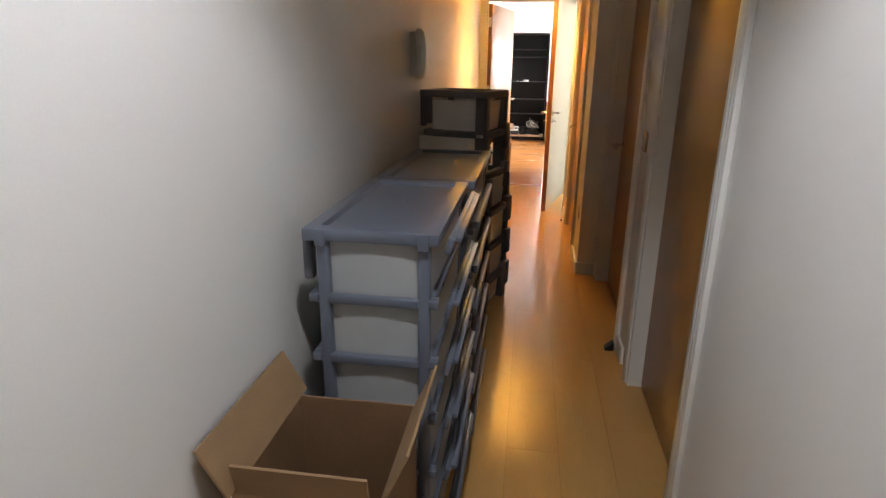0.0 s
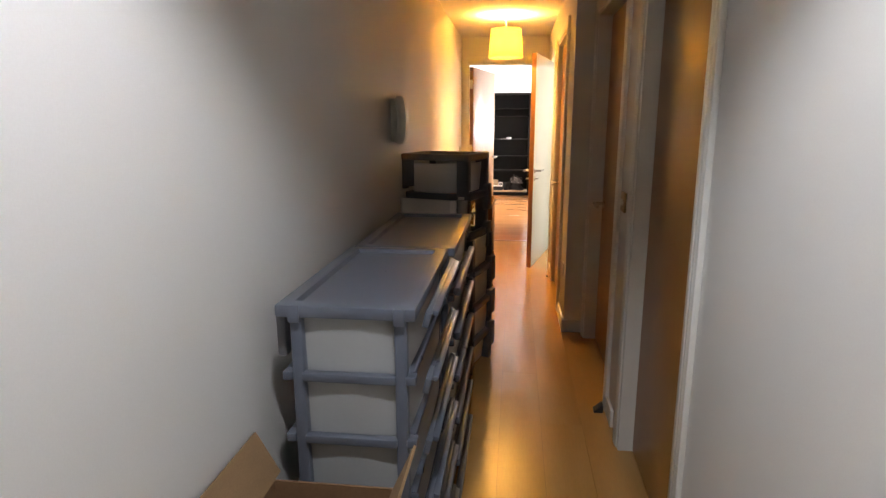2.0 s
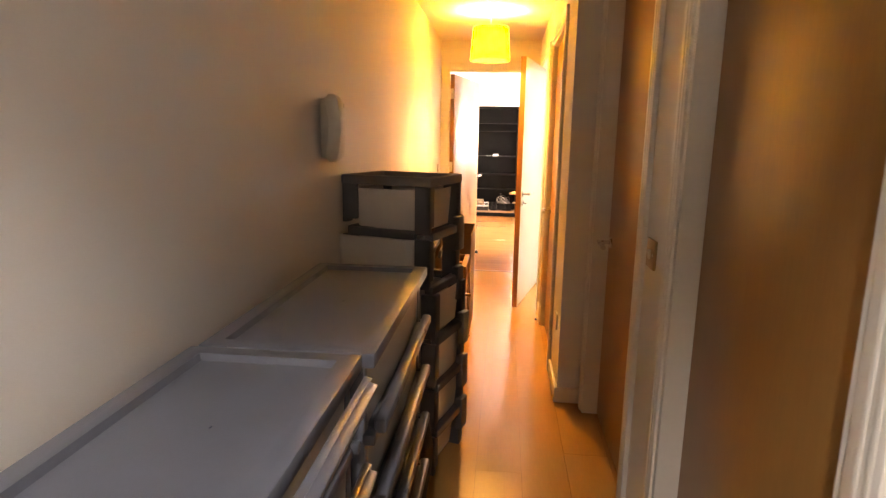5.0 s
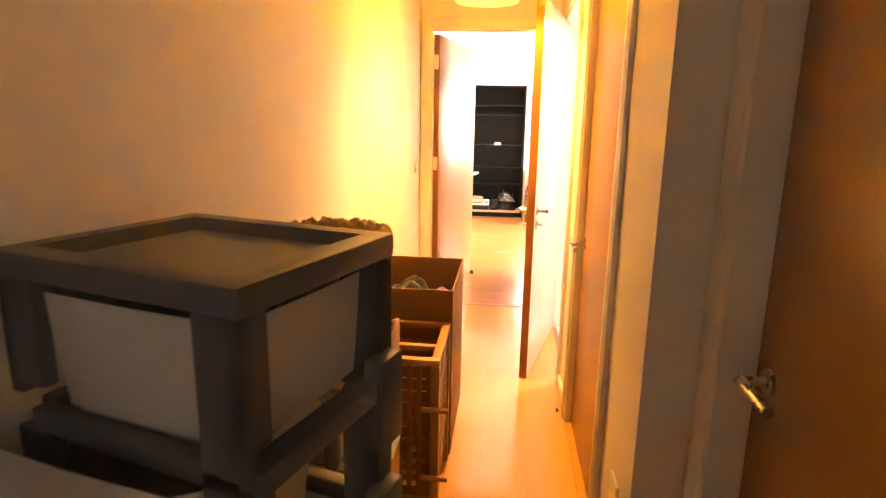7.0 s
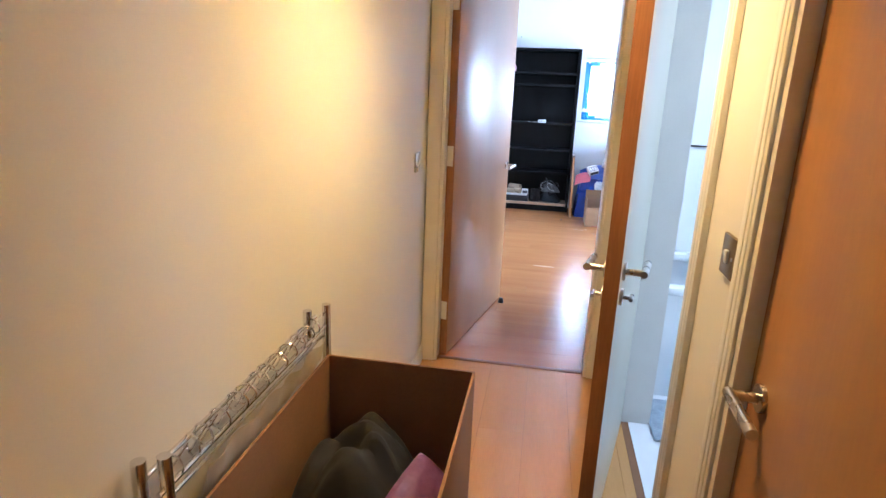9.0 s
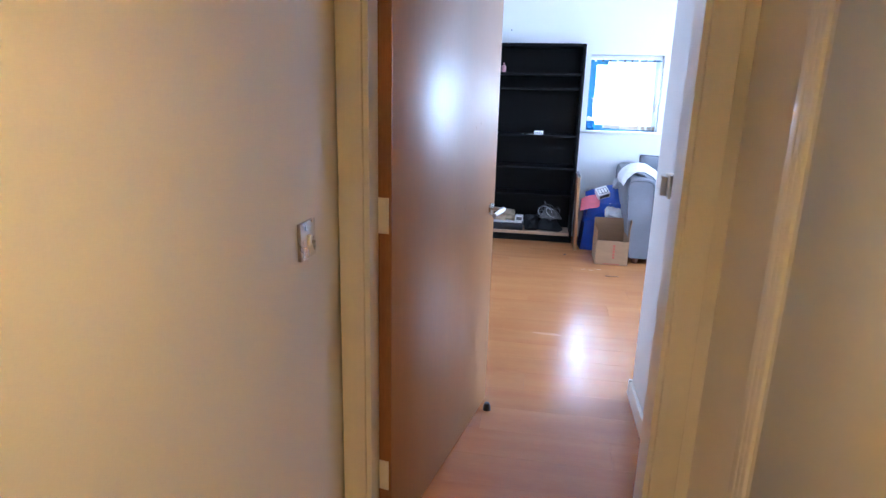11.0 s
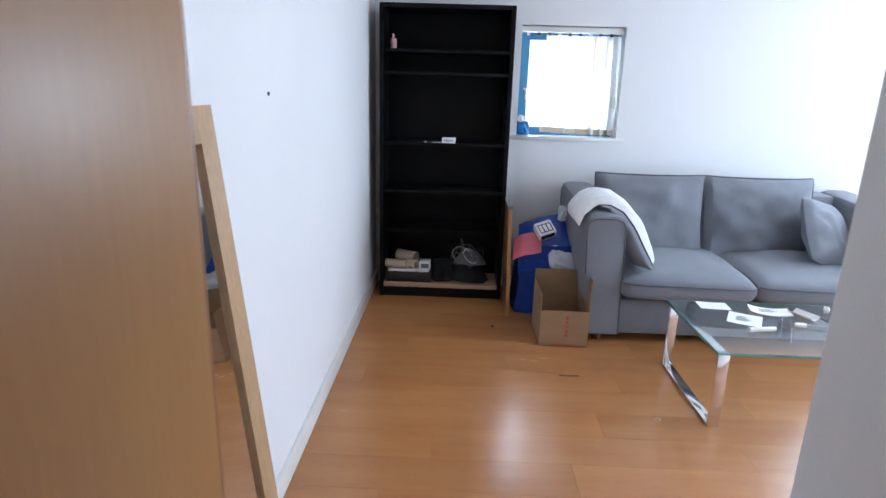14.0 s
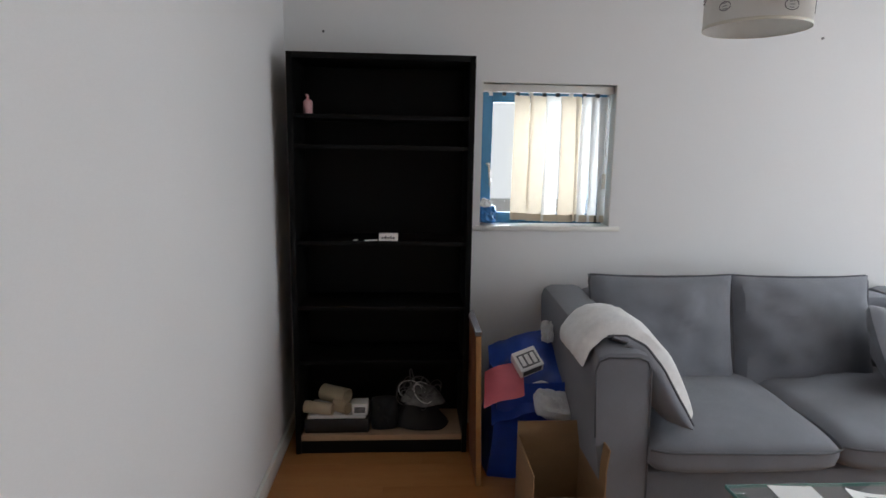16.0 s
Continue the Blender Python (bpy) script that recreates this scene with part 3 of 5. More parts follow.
part("grille", lathe([(0.058, H - 0.036), (0.066, H - 0.034), (0.066, H - 0.029), (0.058, H - 0.028)], (0.46, -3.16, 0), 32), DARKPL, sm)


# ---- corridor: drawer towers ----
def tower(name, at, turn, w, d, levels, frame_mat, label, out=None, group="plastic drawer towers", lid=True, lips=True, shift=None, tray=None):
    """Plastic drawer tower. Origin at a front corner; x across the end face, y along the depth; drawers open towards +x.
    levels: the heights of the shelf rings, top last. out: how far each drawer is pulled out."""
    ob = thing(name, at, label, "drawer tower", group, turn)
    p = 0.030
    top = levels[-1]
    for i, (x, y) in enumerate(((0.024, 0.004), (w - p - 0.016, 0.004), (0.024, d - p), (w - p - 0.016, d - p))):
        bm = bmesh.new()
        box(bm, x, x + p, y, y + p, 0, top - 0.02, bevel=0.006)
        box(bm, x - 0.004, x + p + 0.004, y - 0.004, y + p + 0.004, 0, 0.02, bevel=0.004)
        part("post", bm, frame_mat, ob)
    low = 0.0
    for k, z in enumerate(levels):
        if k < len(levels) - 1:
            bm = bmesh.new()
            for x0, x1, y0, y1 in ((p + 0.02, w - p - 0.012, -0.006, 0.018), (0.0, w + 0.004, d - 0.020, d - 0.002), (0.002, 0.026, -0.002, p), (w - 0.02, w + 0.004, -0.002, p), (0.002, 0.020, p, d - p), (w - 0.022, w - 0.004, p, d - p)):
                box(bm, x0, x1, y0, y1, z - 0.010, z + 0.012, bevel=0.004)
            part("shelf_ring", bm, frame_mat, ob)
        pull = (out or {}).get(k, 0.0)
        h = z - low - 0.016
        if k == len(levels) - 1:
            h -= 0.012
        ins = 0.012

        def drawer(u, v, w=w, d=d, low=low, h=h, pull=pull, slide=(shift or {}).get(k, 0.0)):
            # an open tray with walls that lean outwards and round corners
            a = 2 * math.pi * v
            t = 0.975 + 0.025 * u
            cx, cy = w / 2 + pull, d / 2 + slide
            rx, ry = (w / 2 - ins) * t, (d / 2 - ins) * t
            s, c = math.sin(a), math.cos(a)
            q = max(abs(c), abs(s)) ** 0.88
            return Vector((cx + rx * c / q, cy + ry * s / q, low + 0.006 + h * u))

        bm = sheet(3, 56, drawer)
        bmesh.ops.remove_doubles(bm, verts=bm.verts, dist=0.0004)
        ring = [v for v in bm.verts if abs(v.co.z - low - 0.006) < 1e-4]
        bmesh.ops.contextual_create(bm, geom=[e for e in bm.edges if all(v in ring for v in e.verts)])
        dr = part("drawer", bm, tray or WHITEPL, ob, "milky plastic drawer")
        bm = bmesh.new()
        m = pose(w + pull - 0.004, 0, low + 0.006, 0, 14, 0)
        box(bm, -0.012, 0.004, 0.04, d - 0.04, h - 0.035, h + 0.004, bevel=0.004, turn=m)
        box(bm, 0.0, 0.018, 0.06, d - 0.06, h - 0.008, h + 0.006, bevel=0.004, turn=m)
        if lips:
            part("drawer_lip", bm, frame_mat, dr, "moulded pull lip")
        else:
            bm.free()
            part("pull_bar", boxes((w - 0.004, w + 0.022, 0.02, d - 0.02, low + 0.004, low + 0.034), bevel=0.007), frame_mat, dr)
        low = z
    if lid:
        bm = bmesh.new()
        o, i = 0.006, 0.045
        box(bm, -o, w + o, -o, d + o, top - 0.030, top, bevel=0.005)
        face = max(bm.faces, key=lambda f: f.calc_center_median().z + f.calc_area())
        bmesh.ops.inset_individual(bm, faces=[face], thickness=i)
        bmesh.ops.inset_individual(bm, faces=[face], thickness=0.006, depth=-0.012)
        part("lid", bm, frame_mat, ob, "lid with a sunken panel")
        for x in (0.026, w - 0.044):
            part("clip", boxes((x, x + 0.026, -0.011, -0.003, top - 0.040, top + 0.001), bevel=0.003), frame_mat, ob)
        part("back_grip", boxes((-0.030, -0.004, 0.05, 0.085, top - 0.15, top - 0.03), bevel=0.009), DARKPL, ob)
    return ob


LV = [0.18, 0.345, 0.505, 0.662, 0.820, 0.995]
tower("drawer_tower", (0.09, -5.865, 0), 0, 0.313, 0.622, LV, GREYPL, "grey plastic drawer tower with milky drawers")
tower("drawer_tower", (0.10, -5.228, 0), 0, 0.325, 0.715, LV, GREYPL, "grey plastic drawer tower behind another tower", lips=False)


def tray(w, d, h, m, lean=0.02):
    """An open tray with thin walls that lean outwards."""
    bm = bmesh.new()
    rings = []
    for k, z in ((0.0, 0.0), (1.0, h), (1.0, h + 0.002), (0.965, h), (0.0, 0.006)):
        gx, gy = w / 2 - lean * (1 - k), d / 2 - lean * (1 - k)
        ring = []
        for i in range(40):
            a = 2 * math.pi * (i + 0.5) / 40
            q = max(abs(math.cos(a)), abs(math.sin(a))) ** 0.9
            ring.append(bm.verts.new(m @ Vector((gx * math.cos(a) / q, gy * math.sin(a) / q, z))))
        rings.append(ring)
    for r0, r1 in zip(rings, rings[1:]):
        for i in range(40):
            bm.faces.new((r0[i], r0[(i + 1) % 40], r1[(i + 1) % 40], r1[i]))
    bm.faces.new(rings[0][::-1])
    bm.faces.new(rings[-1])
    return bm


def wide_tower(at, turn):
    """Tall tower with broad corner posts; the two upper levels stand a little to one side of the lower ones."""
    ob = thing("drawer_tower", at, "dark grey drawer tower with white drawers askew", "drawer tower", "plastic drawer towers", turn)
    w, d, pw, pd = 0.39, 0.325, 0.066, 0.045
    levels = [0.0, 0.19, 0.39, 0.59, 0.79, 1.006, 1.228]
    for k in range(6):
        z0, z1 = levels[k], levels[k + 1]
        dx = 0.0 if k >= 4 else 0.030
        for i, j in ((0, 0), (1, 0), (0, 1), (1, 1)):
            x, y = dx + (w - pw if i else 0), (d - pd if j else 0)
            foot = 0.045 if k == 5 else 0.0
            bm = bmesh.new()
            box(bm, x, x + pw, y, y + 0.022 if not j else y + pd, z0 + foot * (1 - i), z1 - 0.018, bevel=0.004)
            xs = x + pw - 0.022 if i else x
            box(bm, xs, xs + 0.022, y, y + pd, z0 + 0.03, z1 - 0.02, bevel=0.004)
            part("post", bm, DARKPL, ob)
        if k:
            bm = bmesh.new()
            for x0, x1, y0, y1 in ((0.028, w - pw, 0.002, 0.03), (0.03, w - 0.03, d - 0.03, d), (0.004, 0.03, 0.03, d - 0.03), (w - 0.026, w + 0.012, 0.01, d - 0.004)):
                box(bm, x0 + dx, x1 + dx, y0, y1, z0 - 0.022, z0 + 0.012, bevel=0.006)
            part("shelf_ring", bm, DARKPL, ob)
            part("bracket", box(bmesh.new(), w - 0.012 + dx, w + 0.022 + dx, d - 0.07, d - 0.004, z0 - 0.10, z0 + 0.045, bevel=0.007), DARKPL, ob)
    for k, slide, yaw, roll, gap in ((0, 0.03, 0, 0, 0.03), (1, 0.05, 0, 0, 0.03), (2, 0.055, 2, 0, 0.03), (3, 0.045, 0, 0, 0.022), (4, -0.050, 5, 2, 0.016), (5, 0.004, 1, 0, 0.052)):
        h = levels[k + 1] - levels[k] - 0.016 - gap
        part("drawer", tray(w - 0.055, d - 0.03, h, pose(w / 2 + slide, d / 2 - (0.06 if k == 4 else 0), levels[k] + 0.014, 0, roll, yaw), 0.012), PALEPL, ob, "white plastic drawer")
    bm = bmesh.new()
    box(bm, -0.003, w + 0.003, -0.003, d + 0.003, levels[6] - 0.036, levels[6], bevel=0.006)
    face = max(bm.faces, key=lambda f: f.calc_center_median().z + f.calc_area())
    bmesh.ops.inset_individual(bm, faces=[face], thickness=0.042)
    bmesh.ops.inset_individual(bm, faces=[face], thickness=0.008, depth=-0.02)
    part("lid", bm, DARKPL, ob, "lid with a sunken panel")


wide_tower((0.004, -3.922, 0), -17)

# black bag and slatted roll squeezed beside the towers
bm = cushion(0.34, 0.44, 0.42, pose(0.26, -4.36, 0.22), puff=0.3, seed=4, wrinkle=0.03)
single("black_bag", bm, BLACKCL, "black bag between the drawer towers", "bag")
tower("drawer_tower", (0.05, -3.50, 0), 0, 0.275, 0.26, [0.22, 0.44, 0.66, 0.86], DARKPL, "low dark grey drawer tower with clear drawers", out={1: 0.03, 2: 0.02})
sl = thing("slatted_screen", (0.346, -3.17, 0), "rolled screen of thin wooden slats", "screen", turn=None)
for k in range(14):
    part("slat", boxes((0.340, 0.352, -3.205 + k * 0.014, -3.193 + k * 0.014, 0, 0.84), bevel=0.001), PINE, sl)

# ---- corridor: open carton at the start ----
cb = thing("cardboard_box", (0.2, -6.12, 0), "open brown cardboard box with raised flaps", "box", turn=None)
bx0, bx1, by0, by1, bz = 0.07, 0.362, -6.255, -5.905, 0.575
part("side", boxes((bx0, bx1, by0, by0 + 0.006, 0, bz)), CARD, cb)
# these sides and the base carry the box's inner shade in their colour
part("side", boxes((bx0, bx1, by1 - 0.006, by1, 0, bz)), CARDSHADE, cb)
part("side", boxes((bx0, bx0 + 0.006, by0 + 0.006, by1 - 0.006, 0, bz)), CARDSHADE, cb)
part("side", boxes((bx1 - 0.006, bx1, by0 + 0.006, by1 - 0.006, 0, bz)), CARDSHADE, cb)
part("base", boxes((bx0 + 0.006, bx1 - 0.006, by0 + 0.006, by1 - 0.006, 0.0, 0.006)), CARDSHADE, cb)
part("flap", box(bmesh.new(), -0.003, 0.003, by0 - 0.02, by1 + 0.03, 0, 0.115, turn=pose(bx0 + 0.003, 0, bz, 0, -29, 0)), CARD, cb)
part("flap", box(bmesh.new(), -0.003, 0.003, by0, by1 - 0.02, 0, 0.135, turn=pose(bx1 - 0.003, 0, bz, 0, 24, 0)), CARD, cb)
part("flap", box(bmesh.new(), bx0 + 0.01, bx1 - 0.02, -0.003, 0.003, 0, 0.075, turn=pose(0, by0 + 0.003, bz, 12, 0, 0)), CARD, cb)

# ---- corridor: rolled rug, red card, hamper ----
rg = thing("rolled_rug", (0.165, -2.93, 0), "rolled brown shaggy rug standing on end", "rug", turn=None)


def spiral(u, s):
    a = 0.4 + u * 2 * math.pi * 1.6
    r = 0.058 + 0.108 * u + 0.043 * (s - 0.5)
    r += 0.005 * noise.noise(Vector((math.cos(a) * 3, math.sin(a) * 3, u * 4)))
    return 0.165 + r * math.cos(a), -2.93 + r * math.sin(a)


def tuft(x, y, s):
    """Height of the clumped pile over the roll's end."""
    dome = max(0.0, 1 - abs(2 * s - 1) ** 2.4) ** 0.5
    clump = abs(noise.noise(Vector((x * 34, y * 34, 1.5)))) + 0.5 * noise.noise(Vector((x * 80, y * 80, 4.0)))
    return 0.022 * dome + 0.020 * clump * (0.35 + 0.65 * dome)


NU, NS = 260, 11
bm = bmesh.new()
rows = []
for i in range(NU + 1):
    u, row = i / NU, []
    cols = [(0.06, 0.0), (0.06, 0.97), (0.03, 1.03)] + [(k / NS, None) for k in range(NS + 1)] + [(0.97, 1.03), (0.94, 0.97), (0.94, 0.0)]
    for sc, z in cols:
        x, y = spiral(u, sc)
        row.append(bm.verts.new((x, y, z if z is not None else 1.062 - 0.028 * (1 - u) + tuft(x, y, sc))))
    rows.append(row)
for p0, p1 in zip(rows, rows[1:]):
    for j in range(len(cols) - 1):
        f = bm.faces.new((p0[j], p1[j], p1[j + 1], p0[j + 1]))
        f.material_index = 1 if 2 <= j < len(cols) - 3 else 0
for row in (rows[0], rows[-1]):
    bm.faces.new(row).material_index = 0
part("roll", bm, [RUGBACK, SHAG], rg)
rng = random.Random(5)
verts, faces = [], []
for k in range(15000):
    u, s = rng.random() ** 0.75, rng.random()
    x, y = spiral(u, s)
    rim = k % 5 == 0
    if rim:
        s = rng.choice((0.0, 1.0))
        x, y = spiral(u, s)
    z = 1.058 - 0.028 * (1 - u) + (tuft(x, y, s) if not rim else -0.03 * rng.random())
    out = Vector((x - 0.165, y + 2.93, 0)).normalized() * (2 * s - 1)
    wave = noise.noise_vector(Vector((x * 22, y * 22, 7.0)))
    d = (0.8 * out + 0.9 * wave + Vector((rng.gauss(0, 0.25), rng.gauss(0, 0.25), 0.75 if not rim else 0.15))).normalized()
    l = rng.uniform(0.004, 0.010)
    side = d.orthogonal().normalized() * 0.0008
    side.rotate(Matrix.Rotation(rng.random() * 6.28, 3, d))
    p = Vector((x, y, z))
    n0 = len(verts)
    verts += [p - side, p + side, p + d * l * 0.6 + side * 0.8, p + d * l * 0.6 - side * 0.8, p + d * l + Vector((0, 0, -0.3 * l))]
    faces += [(n0, n0 + 1, n0 + 2, n0 + 3), (n0 + 3, n0 + 2, n0 + 4)]
me = bpy.data.meshes.new("pile")
me.from_pydata([v - Vector((0.165, -2.93, 0)) for v in verts], [], faces)
me.materials.append(SHAG)
pile = tagged(new("pile", me), "shaggy brown pile", kind="stuff")
pile.parent = rg

bm = box(bmesh.new(), -0.165, 0.0, -0.006, 0.006, 0, 0.232, bevel=0.004, turn=pose(0.208, -3.26, 0.868, -6, 17, 0))
single("red_card_folder", bm, RED, "red card folder leaning on the rolled rug", "folder")

hp = thing("laundry_hamper", (0.3, -2.51, 0), "wooden lattice laundry hamper with open frame lid", "hamper", turn=None)
x0, x1, y0, y1, ht = 0.16, 0.44, -2.745, -2.355, 0.60
for x in (x0, x1 - 0.03):
    for y in (y0, y1 - 0.03):
        part("leg", boxes((x, x + 0.03, y, y + 0.03, 0, ht - 0.02), bevel=0.003), PINE, hp)
for row in ((x0, x1, y0, y0 + 0.03), (x0, x1, y1 - 0.03, y1), (x0, x0 + 0.03, y0 + 0.03, y1 - 0.03), (x1 - 0.03, x1, y0 + 0.03, y1 - 0.03), (x0 + 0.03, x1 - 0.03, -2.62, -2.595)):
    part("top_rail", boxes((*row, ht - 0.02, ht + 0.002), bevel=0.003), PINE, hp)
for k in range(7):
    xx = x0 + 0.035 + k * 0.033
    part("upright_slat", boxes((xx, xx + 0.017, y0 + 0.008, y0 + 0.014, 0.08, ht - 0.02)), WICK, hp)
    part("upright_slat", boxes((xx, xx + 0.017, y1 - 0.014, y1 - 0.008, 0.08, ht - 0.02)), WICK, hp)
for k in range(11):
    zz = 0.085 + k * 0.046
    part("cross_slat", boxes((x0 + 0.03, x1 - 0.03, y0 + 0.014, y0 + 0.020, zz, zz + 0.026)), WICK, hp)
    part("cross_slat", boxes((x0 + 0.03, x1 - 0.03, y1 - 0.020, y1 - 0.014, zz, zz + 0.026)), WICK, hp)
    part("cross_slat", boxes((x1 - 0.014, x1 - 0.008, y0 + 0.03, y1 - 0.03, zz, zz + 0.026)), WICK, hp)
for k in range(9):
    yy = y0 + 0.04 + k * 0.036
    part("upright_slat", boxes((x1 - 0.022, x1 - 0.014, yy, yy + 0.018, 0.08, ht - 0.02)), WICK, hp)
part("base", boxes((x0 + 0.02, x1 - 0.02, y0 + 0.02, y1 - 0.02, 0.07, 0.08)), WICK, hp)
for z in (0.07, 0.33):
    part("rod", rods(0.009, ((x1 - 0.06, y0 - 0.02, z + 0.1), (x1 + 0.035, y0 - 0.02, z + 0.1))), PINE, hp)

bb = single("black_storage_box", boxes((0.03, 0.145, -2.74, -2.365, 0, 0.655), bevel=0.004), BLACKPL, "tall narrow black storage box by the wall", "box")
bm = box(bmesh.new(), -0.05, 0.05, -0.14, 0.14, 0, 0.0015, turn=pose(0.085, -2.53, 0.656, 0, 0, -8))
single("paper_sheet", bm, PAPER, "white sheet of paper on the black box", "paper")
sc = thing("scissors", (0.10, -2.46, 0.6585), "black-handled scissors lying on paper", "scissors", turn=-25)
for s in (-1, 1):
    bm = bmesh.new()
    torus(bm, (s * 0.026, 0.045, 0.006), 0.021, 0.006, Matrix.Diagonal((0.85, 1.5, 0.8)), 18, 8)
    rod(bm, (s * 0.012, 0.02, 0.006), (s * -0.004, -0.02, 0.006), 0.006, 8)
    part("grip", bm, BLACKPL, sc)
    part("blade", box(bmesh.new(), -0.007, 0.007, -0.11, 0.0, 0.003, 0.005, turn=pose(0, -0.015, 0.0015 * s, 0, 0, s * 7)), STEEL, sc)

# ---- corridor: long carton with clothes, chrome rail ----
cb = thing("long_cardboard_box", (0.25, -2.05, 0), "tall open brown cardboard box full of things", "box", turn=None)
x0, x1, y0, y1, bz = 0.062, 0.445, -2.335, -1.768, 0.727
# dark reddish board all round, inner shade included in its colour
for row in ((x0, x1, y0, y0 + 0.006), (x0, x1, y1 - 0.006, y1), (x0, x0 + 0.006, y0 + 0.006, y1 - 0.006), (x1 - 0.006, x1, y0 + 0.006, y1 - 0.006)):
    part("side", boxes((*row, 0, bz)), CARDSHADE, cb)
part("base", boxes((x0 + 0.006, x1 - 0.006, y0 + 0.006, y1 - 0.006, 0.40, 0.41)), CARDSHADE, cb)


def heap(cx, cy, rx, ry, z0, hz, seed):
    def fn(u, v):
        a, r = 2 * math.pi * v, u
        x, y = cx + rx * r * math.cos(a), cy + ry * r * math.sin(a)
        ridge = abs(noise.noise(Vector((x * 6 + seed, y * 6, 0)))) + 0.3 * noise.noise(Vector((x * 14, y * 14, seed)))
        return Vector((x, y, z0 + hz * (1 - r ** 2.2) * (0.75 + 0.5 * ridge) + 0.03 * ridge))
    return sheet(26, 52, fn)


single("black_clothing", heap(0.225, -2.04, 0.155, 0.26, 0.47, 0.255, 2), BLACKCL, "crumpled black clothing in the cardboard box", "clothing")
pk = single("purple_package", cushion(0.11, 0.26, 0.05, pose(0.372, -2.14, 0.61, 8, 42, -8), puff=0.5, seed=8, wrinkle=0.008), PURPLE, "shiny purple wrapped package in the box", "package")
rl = thing("chrome_rail", (0.03, -2.08, 0), "chrome rail stand with wire rings by the wall", "rail", turn=None)
for x, y in ((0.022, -2.42), (0.05, -2.40), (0.022, -1.80), (0.05, -1.745)):
    part("post", rods(0.011, ((x, y, 0), (x, y, 0.855)), sides=16), CHROME, rl)
for x, z in ((0.022, 0.82), (0.05, 0.80), (0.036, 0.765)):
    part("rail", rods(0.005, ((x, -2.42, z), (x, -1.75, z))), CHROME, rl)
rng = random.Random(3)
for k in range(13):
    y = -2.36 + k * 0.046 + rng.uniform(-0.012, 0.012)
    bm = torus(bmesh.new(), (0.036, y, 0.812), 0.021, 0.0022, pose(0, 0, 0, 90, rng.uniform(-25, 25), rng.uniform(-30, 30)).to_3x3(), 16, 6)
    rod(bm, (0.03, y, 0.80), (0.045, y + 0.03, 0.835), 0.002, 6)
    part("ring", bm, CHROME, rl)


def drape(u, v):
    y = -2.30 + 0.55 * u
    return Vector((0.055 + 0.004 * math.sin(30 * u) - 0.016 * (1 - v), y, 0.70 + 0.07 * v + 0.02 * noise.noise(Vector((u * 8, v, 1)))))


single("cream_cloth", sheet(40, 6, drape), CREAMCL, "cream cloth hanging over the box edge", "cloth")

# small black wedge on the floor by the second door
bm = boxes((1.03, 1.075, -4.40, -4.35, 0, 0.045), bevel=0.006)
for v in bm.verts:
    if v.co.x < 1.045:
        v.co.z *= 0.3
single("door_wedge", bm, BLACKPL, "small black rubber door wedge", "door wedge")
sp = thing("spring_door_stop", (RX2, -2.0, 0.03), "small door stop at the skirting", "door stop", turn=None)
part("stem", rods(0.005, ((RX2 - 0.0, -1.93, 0.03), (RX2 - 0.035, -1.93, 0.03))), STEEL, sp)
part("tip", rods(0.009, ((RX2 - 0.035, -1.93, 0.03), (RX2 - 0.048, -1.93, 0.03))), BLACKPL, sp)
pl = plate("socket_plate", (RX2, -3.10, 0.40), -1, WHITE, label="white socket plate low on the wall", rocker=False)

# ---- bathroom ----
bt = thing("bathtub", (1.9, -0.05, 0), "white enamelled bathtub with a smooth side panel", "bathtub", turn=None)
bm = boxes((1.11, 2.74, -0.40, -0.33, 0.52, 0.56), (1.11, 2.74, 0.24, 0.315, 0.52, 0.56), (1.11, 1.2, -0.33, 0.24, 0.52, 0.56), (2.66, 2.74, -0.33, 0.24, 0.52, 0.56), bevel=0.012)
part("rim", bm, ENAMEL, bt)
part("basin", boxes((1.2, 2.66, -0.33, 0.24, 0.12, 0.16)), ENAMEL, bt)
part("side_panel", boxes((1.11, 2.74, -0.385, -0.37, 0.0, 0.52), bevel=0.003), ENAMEL, bt)
bm = sheet(30, 20, lambda u, v: Vector((1.12 + 0.55 * u, -0.80 + 0.36 * v, 0.012 + 0.010 * (noise.noise(Vector((u * 9, v * 7, 0))) + (u * (1 - u) * v * (1 - v)) ** 0.25))))
single("bath_mat", bm, MAT_B, "blue-grey bath mat on the white floor", "bath mat")
cl = thing("ceiling_light", (1.9, -0.7, H), "round white bathroom ceiling light", "ceiling light", turn=None)
part("base", lathe([(0.001, H - 0.015), (0.2, H - 0.015), (0.2, H - 0.001)], (1.9, -0.7, 0), 32), WHITE, cl)

# ---- living room: window ----
wn = thing("window_1", (1.306, LY + 0.14, WZ0), "small blue-framed window with vertical blinds", "window", turn=None, kind="structure")
fy = LY + 0.13
bm = boxes((WX0, WX0 + 0.075, fy, fy + 0.05, WZ0, WZ1), (WX1 - 0.075, WX1, fy, fy + 0.05, WZ0, WZ1), (WX0 + 0.075, WX1 - 0.075, fy, fy + 0.05, WZ0, WZ0 + 0.06), (WX0 + 0.075, WX1 - 0.075, fy, fy + 0.05, WZ1 - 0.09, WZ1), bevel=0.004)
part("window_frame", bm, BLUEFR, wn, "blue painted window frame")
pane = part("pane", boxes((WX0 + 0.07, WX1 - 0.07, fy + 0.02, fy + 0.026, WZ0 + 0.05, WZ1 - 0.08)), PANE, wn)
pane.visible_shadow = False
